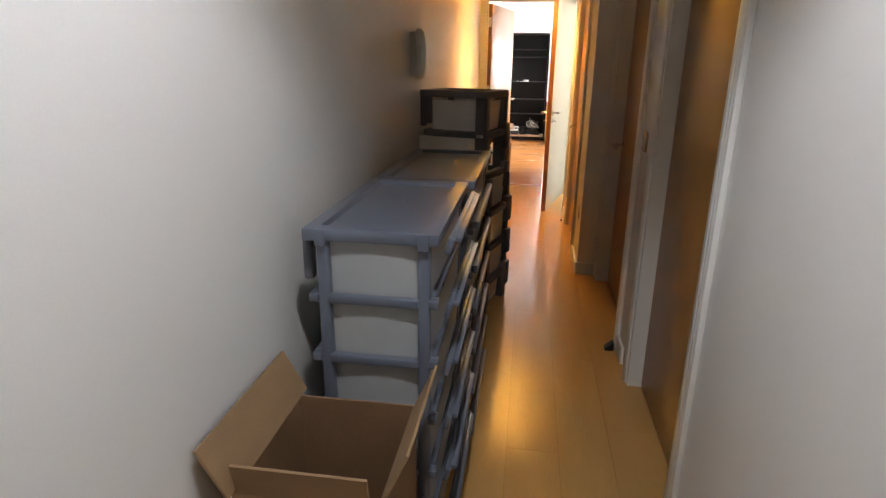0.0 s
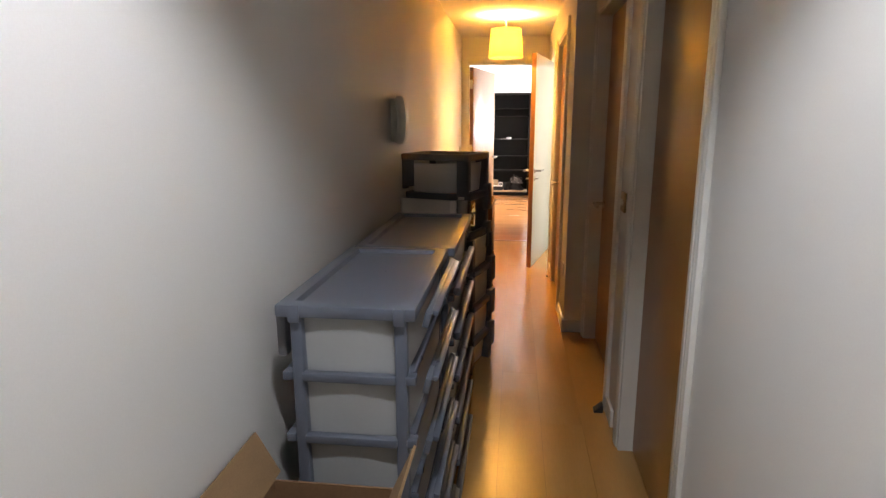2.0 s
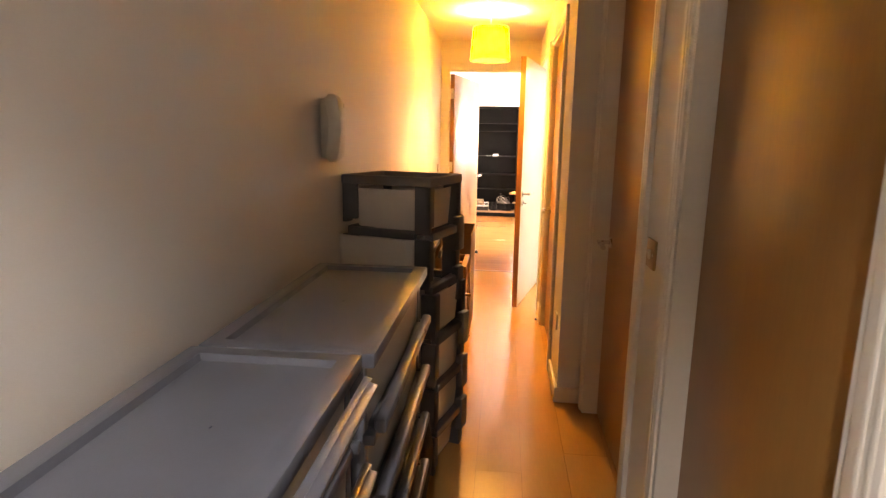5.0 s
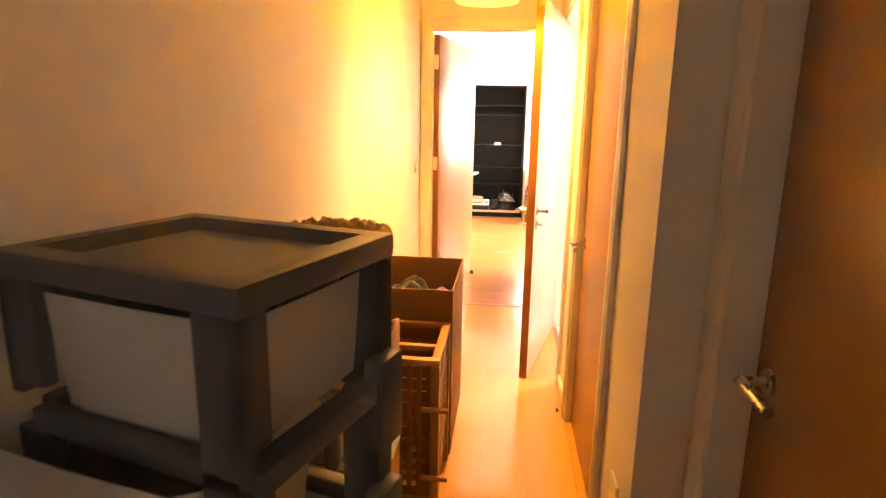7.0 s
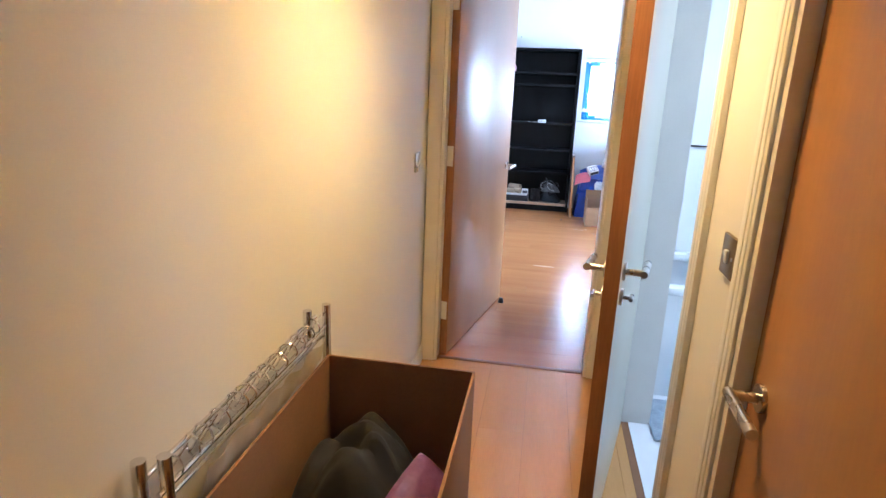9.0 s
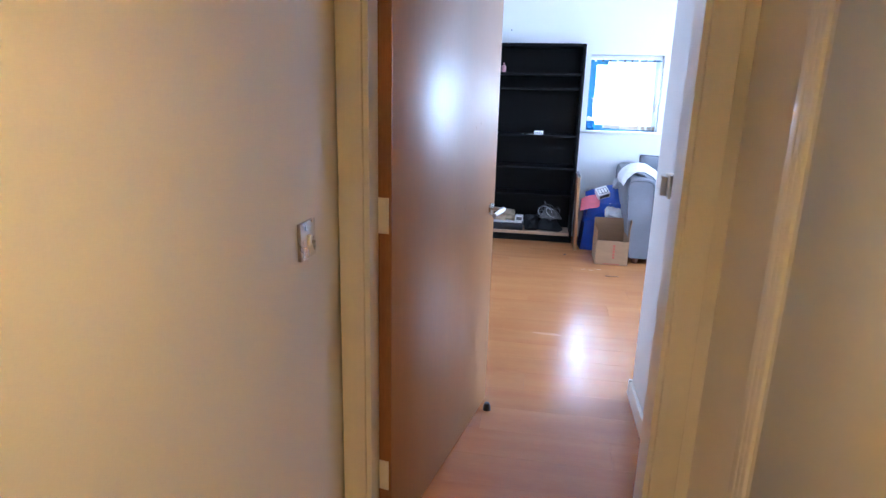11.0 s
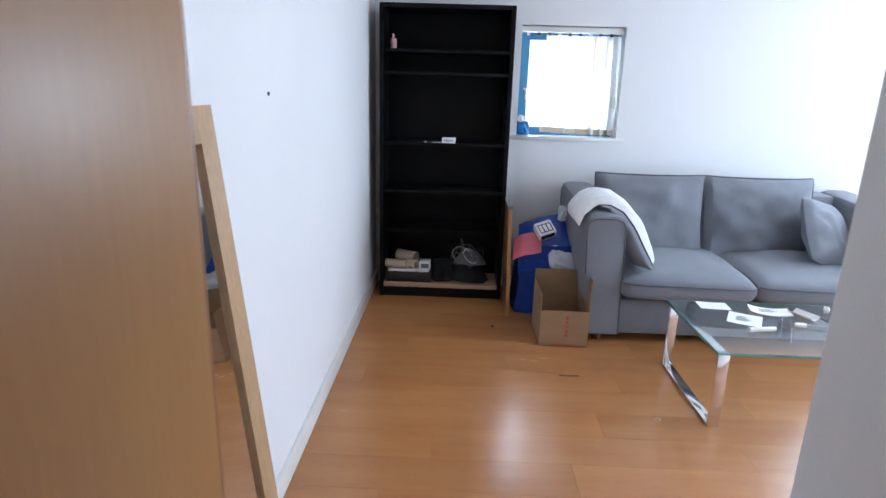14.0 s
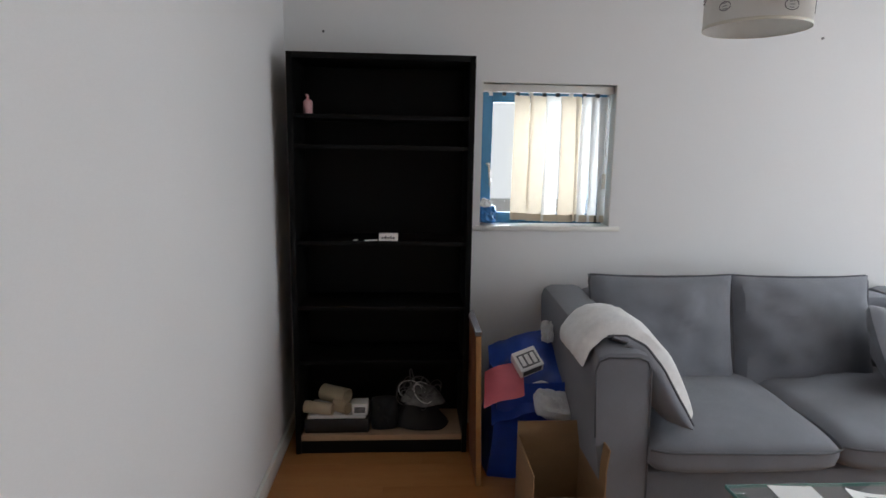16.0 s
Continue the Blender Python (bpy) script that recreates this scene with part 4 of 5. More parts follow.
part("window_sill", boxes((0.915, 1.705, LY - 0.022, LY + 0.128, WZ0 - 0.022, WZ0 + 0.004), bevel=0.005), TRIM, wn, "white window board")
part("reveal_lining", boxes((WX0, WX0 + 0.004, LY + 0.002, fy, WZ0 + 0.005, WZ1), (WX1 - 0.004, WX1, LY + 0.002, fy, WZ0 + 0.005, WZ1), (WX0 + 0.004, WX1 - 0.004, LY + 0.002, fy, WZ1 - 0.004, WZ1)), TRIM, wn)
part("window_handle", rods(0.007, ((WX0 + 0.06, fy - 0.012, 1.42), (WX0 + 0.07, fy - 0.016, 1.30)), ((WX0 + 0.05, fy, 1.42), (WX0 + 0.06, fy - 0.012, 1.42))), STEEL, wn)
bl = thing("vertical_blind", (1.31, LY + 0.06, WZ1 - 0.01), "half-drawn beige vertical blind in the window", "blind", turn=None)
part("head_rail", boxes((WX0 + 0.006, WX1 - 0.006, LY + 0.035, LY + 0.085, WZ1 - 0.045, WZ1 - 0.008), bevel=0.004), WHITE, bl)
slats = [(1.175, 24, 0.10, 1.13, 0), (1.26, 18, 0.10, 1.125, 0), (1.342, 24, 0.095, 1.122, 1), (1.425, 12, 0.095, 1.12, 0), (1.475, 60, 0.085, 1.125, 0), (1.525, 42, 0.09, 1.12, 1), (1.572, 40, 0.09, 1.12, 1), (1.612, 42, 0.08, 1.12, 1)]
for x, yaw, w, z, white in slats:
    def strip(u, v, x=x, yaw=yaw, w=w, z=z):
        q = yaw + 6 * math.sin(v * 3 + x * 9)
        return Vector((x + (u - 0.5) * w * math.cos(radians(q)) + 0.012 * (1 - v) * math.sin(x * 40), LY + 0.06 + (u - 0.5) * w * math.sin(radians(q)) * 0.7, z + v * (WZ1 - 0.06 - z)))
    sl = part("slat", sheet(3, 10, strip), BLINDW if white else BLIND, bl)
    part("slat_weight", boxes((x - w * 0.45 * math.cos(radians(yaw)), x + w * 0.45 * math.cos(radians(yaw)), LY + 0.052, LY + 0.066, z - 0.001, z + 0.035)), BLIND, sl)
for k in range(9):
    part("carrier", boxes((1.0 + k * 0.07, 1.018 + k * 0.07, LY + 0.05, LY + 0.066, WZ1 - 0.064, WZ1 - 0.044)), BLACKPL if k % 3 else WHITE, bl)
part("cord_weight", boxes((1.607, 1.628, LY + 0.02, LY + 0.032, 1.30, 1.38), bevel=0.003), CREAMPL, bl)
part("cord", rods(0.0015, ((1.617, LY + 0.026, 1.38), (1.617, LY + 0.04, WZ1 - 0.045))), WHITE, bl)
bm = cushion(0.09, 0.10, 0.07, pose(1.012, LY + 0.06, WZ0 + 0.058, 80, 0, 12), seed=2, wrinkle=0.02)
bo = thing("blue_plastic_bag", (1.012, LY + 0.06, WZ0 + 0.004), "crumpled blue and white plastic bag on the sill", "bag", turn=None)
part("bag", bm, BLUE2, bo)
part("bag_top", cushion(0.06, 0.05, 0.03, pose(0.998, LY + 0.045, WZ0 + 0.115, 70, 20, 0), seed=9, wrinkle=0.015), FLEECE, bo, "white knotted top")

# outside: bright pale distance
DIST = glowing("hazy_daylight_distance", (0.7, 0.75, 0.8), (0.98, 0.99, 1.0), 3.3)
structure("backdrop", boxes((-60, 60, 58, 58.1, -20, 40)), DIST, "bright hazy distance outside", "backdrop")
structure("backdrop_east", boxes((58, 58.1, -60, 60, -20, 40)), DIST, "bright hazy distance outside", "backdrop")
structure("ground", boxes((-61, 61, LY + 0.3, 61, -3.1, -3.0)), OUT, "pale ground far below the window", "ground")
w2 = thing("window_2", (4.66, 2.7, 0.5), "wide living room window", "window", turn=None, kind="structure")
part("window_frame", boxes((4.66, 4.71, 1.75, 1.81, 0.5, 2.2), (4.66, 4.71, 3.59, 3.65, 0.5, 2.2), (4.66, 4.71, 1.81, 3.59, 0.5, 0.56), (4.66, 4.71, 1.81, 3.59, 2.14, 2.2), (4.66, 4.71, 2.68, 2.74, 0.56, 2.14)), BLUEFR, w2)

# ---- living room: bookcase ----
BX0, BX1, BY0, BY1, BH = 0.047, 0.888, 4.092, 4.398, 1.905
bk = thing("bookcase", (0.467, 4.25, 0), "tall black-brown bookcase, nearly empty", "bookcase", turn=None)
part("side_panel", boxes((BX0, BX0 + 0.026, BY0, BY1, 0, BH), bevel=0.001), BOOKC, bk)
part("side_panel", boxes((BX1 - 0.026, BX1, BY0, BY1, 0, BH), bevel=0.001), BOOKC, bk)
part("top_panel", boxes((BX0 + 0.026, BX1 - 0.026, BY0, BY1, BH - 0.026, BH), bevel=0.001), BOOKC, bk)
part("back_panel", boxes((BX0 + 0.026, BX1 - 0.026, BY1 - 0.008, BY1 - 0.002, 0.05, BH - 0.026)), BOOKC, bk)
part("plinth", boxes((BX0 + 0.026, BX1 - 0.026, BY0 + 0.01, BY0 + 0.028, 0, 0.066)), BOOKC, bk)
SH = [1.64, 1.505, 1.062, 0.748, 0.478]
for z in SH:
    part("shelf", boxes((BX0 + 0.027, BX1 - 0.027, BY0 + 0.012, BY1 - 0.009, z - 0.02, z), bevel=0.001), BOOKC, bk)
part("bottom_shelf", boxes((BX0 + 0.027, BX1 - 0.027, BY0 + 0.006, BY1 - 0.009, 0.068, 0.095)), RAWW, bk, "unfinished light wood bottom board")
bo = thing("pink_bottle", (0.125, 4.18, SH[0]), "small pink pump bottle on the shelf", "bottle", turn=None)
part("body", lathe([(0.001, SH[0]), (0.021, SH[0] + 0.001), (0.022, SH[0] + 0.058), (0.013, SH[0] + 0.066), (0.001, SH[0] + 0.067)], (0.125, 4.18, 0), 20), PALEPINK, bo)
part("pump", rods(0.006, ((0.125, 4.18, SH[0] + 0.064), (0.125, 4.18, SH[0] + 0.084)), ((0.125, 4.18, SH[0] + 0.084), (0.125, 4.16, SH[0] + 0.085))), PALEPINK, bo)
sb = thing("small_label_box", (0.497, 4.14, SH[2]), "small white box with dark print", "box", turn=None)
part("carton", boxes((0.452, 0.542, 4.12, 4.16, SH[2], SH[2] + 0.035), bevel=0.001), PAPER, sb)
for k in range(5):
    part("print_bar", boxes((0.465 + k * 0.013, 0.474 + k * 0.013, 4.1185, 4.12, SH[2] + 0.011, SH[2] + 0.019 + 0.004 * (k % 2))), INK, sb)
single("torn_label", box(bmesh.new(), -0.03, 0.03, -0.012, 0.012, 0, 0.003, turn=pose(0.415, 4.13, SH[2] + 0.001, 0, 0, 12)), PAPER, "torn scrap of paper on the shelf", "paper")
single("pen_cap", rods(0.004, ((0.335, 4.12, SH[2] + 0.004), (0.355, 4.125, SH[2] + 0.004))), WHITE, "small pale pen cap on the shelf", "pen cap")
# things on the bottom board
zb = 0.095
single("black_case", boxes((0.085, 0.40, 4.12, 4.35, zb, zb + 0.072), bevel=0.006), BLACKPL, "flat black equipment case on the bottom board", "case")
single("paper_stack", boxes((0.10, 0.385, 4.13, 4.33, zb + 0.073, zb + 0.085), (0.115, 0.37, 4.12, 4.31, zb + 0.085, zb + 0.094)), PAPER, "stack of papers on the black case", "papers")


def tube(name, a, b, r):
    a, b = Vector(a), Vector(b)
    q = (b - a).to_track_quat("Z", "Y").to_matrix().to_4x4()
    bm = lathe([(r, 0), (r, (b - a).length), (r * 0.86, (b - a).length), (r * 0.86, 0), (r, 0)], (0, 0, 0), 24)
    bmesh.ops.transform(bm, matrix=Matrix.Translation(a) @ q, verts=bm.verts)
    return single(name, bm, TUBE, "short brown cardboard tube on the papers", "cardboard tube")


tube("cardboard_tube", (0.085, 4.16, zb + 0.125), (0.225, 4.125, zb + 0.125), 0.030)
tube("cardboard_tube", (0.23, 4.18, zb + 0.125), (0.30, 4.13, zb + 0.125), 0.030)
tube("cardboard_tube", (0.16, 4.27, zb + 0.155), (0.29, 4.20, zb + 0.155), 0.042)
nb = thing("ink_box", (0.355, 4.16, zb + 0.094), "small printed white carton on the papers", "box", turn=None)
part("carton", boxes((0.318, 0.395, 4.125, 4.20, zb + 0.094, zb + 0.15), bevel=0.001), PAPER, nb)
part("print_panel", boxes((0.33, 0.384, 4.1235, 4.125, zb + 0.104, zb + 0.135)), INK, nb)
single("black_pouch", cushion(0.14, 0.17, 0.13, pose(0.475, 4.19, zb + 0.075, 70, 0, 5), seed=6, wrinkle=0.02), BLACKCL, "black soft pouch on the bottom board", "pouch")
single("plastic_wrapped_cable_bag", heap(0.655, 4.22, 0.15, 0.10, zb, 0.17, 12), BLACKCL, "black bag of cables on the bottom board", "bag")
cw = thing("cable_coils", (0.67, 4.18, zb + 0.13), "tangled cables in clear crinkled plastic", "cables", turn=None)
rng = random.Random(11)
for k in range(16):
    m = pose(0, 0, 0, rng.uniform(40, 110), rng.uniform(-40, 40), rng.uniform(0, 180)).to_3x3()
    part("coil", torus(bmesh.new(), (0.65 + rng.uniform(-0.08, 0.09), 4.16 + rng.uniform(-0.02, 0.03), zb + 0.20 + rng.uniform(-0.05, 0.05)), rng.uniform(0.025, 0.06), rng.uniform(0.0015, 0.0035), m, 22, 5), DUSK if k % 6 else WHITE, cw)
part("wrap", heap(0.67, 4.20, 0.115, 0.07, zb + 0.13, 0.12, 31), DUSK, cw, "crinkled plastic wrap")

# board that leans on the bookcase, blue bag, carton
lb = thing("leaning_board", (0.92, 3.95, 0), "reddish wooden board leaning on the bookcase", "board", turn=None)
part("board", box(bmesh.new(), -0.011, 0.011, -0.17, 0.17, 0, 0.70, bevel=0.001, turn=pose(0.915, 3.97, 0.0, 0, -1.5, 0)), LEANB, lb)
part("edge_strip", box(bmesh.new(), -0.0112, 0.0112, -0.174, -0.1705, 0, 0.70, turn=pose(0.915, 3.97, 0.0, 0, -1.5, 0)), PINE, lb)
part("top_edge", box(bmesh.new(), -0.014, 0.014, -0.174, 0.174, 0.702, 0.72, turn=pose(0.915, 3.97, 0.0, 0, -1.5, 0)), DARKPL, lb)
bg = thing("blue_carrier_bag", (1.1, 3.92, 0), "large blue woven carrier bag, stuffed full", "bag", turn=None)


def bagside(u, v):
    a = 2 * math.pi * v
    q = max(abs(math.cos(a)), abs(math.sin(a))) ** 0.75
    s = 1 + 0.05 * noise.noise(Vector((math.cos(a) * 2, math.sin(a) * 2, u * 4)))
    lean = 0.05 * u
    return Vector((1.115 + lean + 0.165 * s * math.cos(a) / q, 4.06 + 0.20 * s * math.sin(a) / q, 0.46 * u))


part("sack", sheet(10, 48, bagside), BLUEBAG, bg)
part("folded_top", sheet(18, 14, lambda u, v: Vector((0.97 + 0.34 * u + 0.03 * v, 3.83 + 0.40 * v, 0.33 + 0.18 * v + 0.08 * u + 0.025 * math.sin(u * 2.6) + 0.03 * noise.noise(Vector((u * 5, v * 5, 3))) - 0.06 * (1 - v) ** 3))), BLUEBAG, bg, "blue flap folded over the top")
single("white_plastic_bag", cushion(0.20, 0.18, 0.10, pose(1.255, 3.87, 0.37, 35, 15, 10), seed=15, wrinkle=0.025), FLEECE, "white crumpled plastic bag below the blue flap", "bag")
single("white_tissue", cushion(0.06, 0.12, 0.06, pose(1.275, 4.12, 0.62, 40, 10, 0), seed=21, wrinkle=0.03), FLEECE, "crumpled white tissue by the sofa arm", "tissue")
single("pink_folder", sheet(10, 8, lambda u, v: Vector((0.925 + 0.175 * u + 0.02 * v, 3.765 + 0.17 * v, 0.385 + 0.10 * v + 0.065 * u + 0.008 * math.sin(5 * u)))), PINK, "pink paper folder on the blue bag", "folder")
gb = thing("product_carton", (1.15, 3.86, 0.6), "small printed carton on the blue bag", "box", turn=None)
gm = pose(1.125, 3.86, 0.562, 36, -16, 14)
part("carton", box(bmesh.new(), -0.055, 0.055, -0.05, 0.05, -0.028, 0.028, bevel=0.001, turn=gm), PAPER, gb)
part("photo_panel", box(bmesh.new(), -0.042, 0.044, -0.038, 0.03, 0.028, 0.0295, turn=gm), INK, gb)
for k in range(3):
    part("picture_bar", box(bmesh.new(), -0.036 + k * 0.027, -0.018 + k * 0.027, -0.03, 0.022, 0.0295, 0.0305, turn=gm), PAPER, gb)
part("front_print", box(bmesh.new(), -0.045, 0.045, -0.0515, -0.05, -0.018, 0.018, turn=gm), BLACKPL, gb)
cb = thing("carton_on_floor", (1.2, 3.53, 0), "open cardboard box beside the sofa", "box", turn=None)
x0, x1, y0, y1 = 1.062, 1.338, 3.36, 3.70
part("side", boxes((x0, x1, y0, y0 + 0.005, 0, 0.215)), CARD, cb)
part("side", boxes((x0, x1, y1 - 0.005, y1, 0, 0.36)), CARD, cb)
part("side", boxes((x0, x0 + 0.005, y0 + 0.005, y1 - 0.005, 0, 0.30)), CARD, cb)
part("side", boxes((x1 - 0.005, x1, y0 + 0.005, y1 - 0.005, 0, 0.30)), CARD, cb)
# base coloured darker for the shade at the bottom of the box
part("base", boxes((x0, x1, y0, y1, 0, 0.005)), CARDSHADE, cb)
part("flap", box(bmesh.new(), -0.003, 0.003, y0 + 0.01, y1 - 0.02, 0, 0.10, turn=pose(x1 - 0.003, 0, 0.30, 0, 6, 0)), CARD, cb)
for k in range(5):
    part("print_mark", boxes((1.205, 1.222, y0 - 0.0012, y0, 0.06 + k * 0.026, 0.078 + k * 0.026)), TAPE, cb)
part("print_mark", boxes((1.13, 1.27, y0 - 0.0012, y0, 0.006, 0.012)), TAPE, cb)
for k, (x, y) in enumerate(((1.14, 3.47), (1.21, 3.52), (1.27, 3.45))):
    single("glass_jar", lathe([(0.001, 0.006), (0.032, 0.007), (0.033, 0.08), (0.026, 0.095), (0.026, 0.105)], (x, y, 0.0), 20), PLCLEAR, "clear jar standing in the cardboard box", "jar", "jars in the box")

# ---- living room: sofa ----
so = thing("sofa", (2.28, 3.9, 0), "grey woven two-seat sofa with loose cushions", "sofa", turn=None)
SX0, SX1, SY0, SY1 = 1.295, 3.285, 3.435, 4.37
part("base", boxes((SX0 + 0.20, SX1 - 0.20, SY0 + 0.01, SY1 - 0.02, 0.055, 0.27), bevel=0.02), SOFA, so)


def arm(sign):
    """A flat-sided arm that slopes outwards and rises to the back."""
    bm = bmesh.new()
    secs = []
    for y, z, out in ((SY0, 0.735, 0.0), (SY0 + 0.004, 0.752, 0.0), (SY0 + 0.03, 0.768, 0.0), (3.9, 0.785, 0.0), (SY1 - 0.03, 0.805, 0.0), (SY1, 0.79, 0.0)):
        x_out, x_in = 0.0, 0.21
        ring = [(0.065, 0.055), (0.012, 0.42), (x_out, z - 0.05), (x_out + 0.012, z - 0.015), (x_out + 0.045, z), (x_in - 0.05, z), (x_in - 0.016, z - 0.012), (x_in, z - 0.05), (x_in + 0.01, 0.42), (x_in + 0.02, 0.055)]
        secs.append([bm.verts.new(((SX0 + x) if sign > 0 else (SX1 - x), y, zz)) for x, zz in ring])
    for s0, s1 in zip(secs, secs[1:]):
        for i in range(len(s0)):
            j = (i + 1) % len(s0)
            bm.faces.new((s0[i], s0[j], s1[j], s1[i]))
    bm.faces.new(secs[0])
    bm.faces.new(secs[-1])
    return bm


for s in (1, -1):
    ar = part("arm", arm(s), SOFA, so)
    pts = [(0.012, 0.42), (0.0, 0.69), (0.012, 0.722), (0.045, 0.737), (0.16, 0.737), (0.195, 0.722), (0.21, 0.69), (0.22, 0.42), (0.23, 0.06)]
    pts = [Vector(((SX0 + x) if s > 0 else (SX1 - x), SY0 - 0.002, z)) for x, z in pts]
    part("piping", cable(pts, 0.004), PIPE, ar)
part("back_rest", boxes((SX0 + 0.20, SX1 - 0.20, SY1 - 0.20, SY1, 0.10, 0.79), bevel=0.03), SOFA, so)


def seat(x0, x1, seed, dip):
    """A plump seat cushion: a closed skin swept round its cross-section, bulging at the front."""
    def fn(u, v):
        a = 2 * math.pi * v
        c, w = math.cos(a), math.sin(a)
        q = (abs(c) ** 5 + abs(w) ** 5) ** 0.2
        side = (1 - abs(2 * u - 1) ** 9) ** 0.5
        half = 0.083 * (0.55 + 0.45 * side)
        y = 3.79 + (0.405 + 0.012 * math.sin(math.pi * u)) * (0.93 + 0.07 * side) * c / q
        top = max(0.0, w)
        z = 0.352 + half * w / q + top * (0.030 * math.sin(math.pi * u) * max(0.0, 1 - (c / q) ** 2) + 0.010 * noise.noise(Vector((u * 3, c * 1.5, seed))) - dip * max(0.0, u - 0.45) * max(0.0, -c))
        return Vector((x0 + (x1 - x0) * u, y, z))
    bm = sheet(26, 48, fn)
    bmesh.ops.remove_doubles(bm, verts=bm.verts, dist=0.0004)
    bmesh.ops.holes_fill(bm, edges=[e for e in bm.edges if e.is_boundary])
    return bm


for x0, x1, sd, dip in ((1.515, 2.272, 1, 0.05), (2.278, 3.06, 2, 0.0)):
    cu = part("seat_cushion", seat(x0, x1, sd, dip), SOFA, so, "plump grey seat cushion")
    def edge_z(u, x0=x0, x1=x1, sd=sd, dip=dip):
        return 0.382 + 0.004 * noise.noise(Vector((u * 3, 0, sd))) - 0.4 * dip * max(0, u - 0.45)
    part("piping", cable([(x0 + (x1 - x0) * k / 14, 3.378 - 0.012 * math.sin(math.pi * k / 14) + 0.026 * abs(2 * k / 14 - 1) ** 9, edge_z(k / 14)) for k in range(15)], 0.0045), PIPE, cu)
for cx, sd, wr in ((1.835, 3, 0.034), (2.545, 7, 0.045)):
    m = pose(cx, 4.085, 0.616, 76, 0, 0)
    cu = part("back_cushion", cushion(0.715, 0.58, 0.25, m, puff=0.5, seed=sd, wrinkle=wr, corner=1.02, crease=0.012 if sd == 7 else 0.004), SOFA, so, "loose grey back cushion")
    loop = [m @ Vector((0.362 * x, 0.293 * y, 0)) for x, y in ((-1, -1), (-0.97, -0.4), (-0.965, 0.3), (-0.99, 0.9), (-0.97, 1.0), (-0.6, 0.975), (0, 0.965), (0.6, 0.975), (0.97, 1.0), (0.99, 0.9), (0.965, 0.3), (0.97, -0.4), (1, -1))]
    part("piping", cable(loop, 0.006), PIPE, cu)
for x, y in ((1.42, 3.50), (3.16, 3.50), (1.42, 4.30), (3.16, 4.30)):
    part("leg", rod(bmesh.new(), (x, y, 0), (x, y, 0.06), 0.024, 4, 0.034), LEGW, so, "tapered brown wooden leg")
single("scatter_cushion", cushion(0.44, 0.44, 0.16, pose(2.85, 3.83, 0.60, 60, 18, 26), puff=0.55, seed=13, wrinkle=0.025), SOFA, "grey scatter cushion leaning on the sofa arm", "cushion")
pc = thing("fleece_backed_cushion", (1.56, 3.72, 0.46), "flat cushion, grey one side, white fleece other", "cushion", turn=None)


def fold(u, v, lift=0.0, edge=0.0):
    # runs over the arm: outer drop, arm top, then down to the seat
    path = [(1.235, 0.715), (1.262, 0.775), (1.32, 0.828), (1.40, 0.838), (1.475, 0.79), (1.54, 0.715), (1.60, 0.60), (1.655, 0.50)]
    f = u * (len(path) - 1)
    i = min(int(f), len(path) - 2)
    p = Vector(path[i]).lerp(Vector(path[i + 1]), f - i)
    d = (Vector(path[i + 1]) - Vector(path[i])).normalized()
    nrm = Vector((-d.y, d.x))
    if nrm.y < 0:
        nrm = -nrm
    ends = (1 - abs(2 * u - 1) ** 6) ** 0.5
    under = edge * min(1.0, max(0.0, (u - 0.32) / 0.2)) * (0.35 + 0.65 * ends)
    body = under + (lift - edge) * (1 - abs(2 * v - 1) ** 4) ** 0.5 * ends
    q = p + nrm * body
    return Vector((q.x + 0.02, 3.47 + 0.30 * v + 0.03 * math.sin(u * 4) - 0.035 * u, q.y - 0.026 + 0.012 * noise.noise(Vector((u * 6, v * 6, 2)))))


part("fleece_side", sheet(30, 16, lambda u, v: fold(u, v, 0.062)), FLEECE, pc, "white fleece side")
part("woven_side", sheet(30, 16, lambda u, v: fold(0.34 + 0.66 * u, v, -0.095, -0.065)), SOFA, pc, "grey woven side")
part("border", sheet(30, 6, lambda u, v: fold(0.34 + 0.66 * u, 0.0, -0.065 * (1 - v), -0.065 * (1 - v)) - Vector((0, 0.022 * math.sin(math.pi * v), 0))), SOFA, pc)
part("piping", cable([fold(0.3 + 0.7 * k / 16, 0.0) - Vector((0, 0.002, 0)) for k in range(17)], 0.005), PIPE, pc)

# ---- living room: glass table ----
tb = thing("coffee_table", (2.25, 2.87, 0), "glass coffee table on chrome loop legs", "coffee table", turn=None)
TX0, TX1, TY0, TY1, TZ = 1.69, 2.82, 2.56, 3.195, 0.365
gt = part("glass_top", sheet(1, 1, lambda u, v: Vector((TX0 + 0.003 + (TX1 - TX0 - 0.006) * u, TY0 + 0.003 + (TY1 - TY0 - 0.006) * v, TZ))), GLASS, tb, "clear glass top")
gt.visible_shadow = False
part("glass_edge", boxes((TX0, TX0 + 0.003, TY0, TY1, TZ - 0.011, TZ), (TX1 - 0.003, TX1, TY0, TY1, TZ - 0.011, TZ), (TX0 + 0.003, TX1 - 0.003, TY0, TY0 + 0.003, TZ - 0.011, TZ), (TX0 + 0.003, TX1 - 0.003, TY1 - 0.003, TY1, TZ - 0.011, TZ)), GLEDGE, tb, "green polished glass edge")
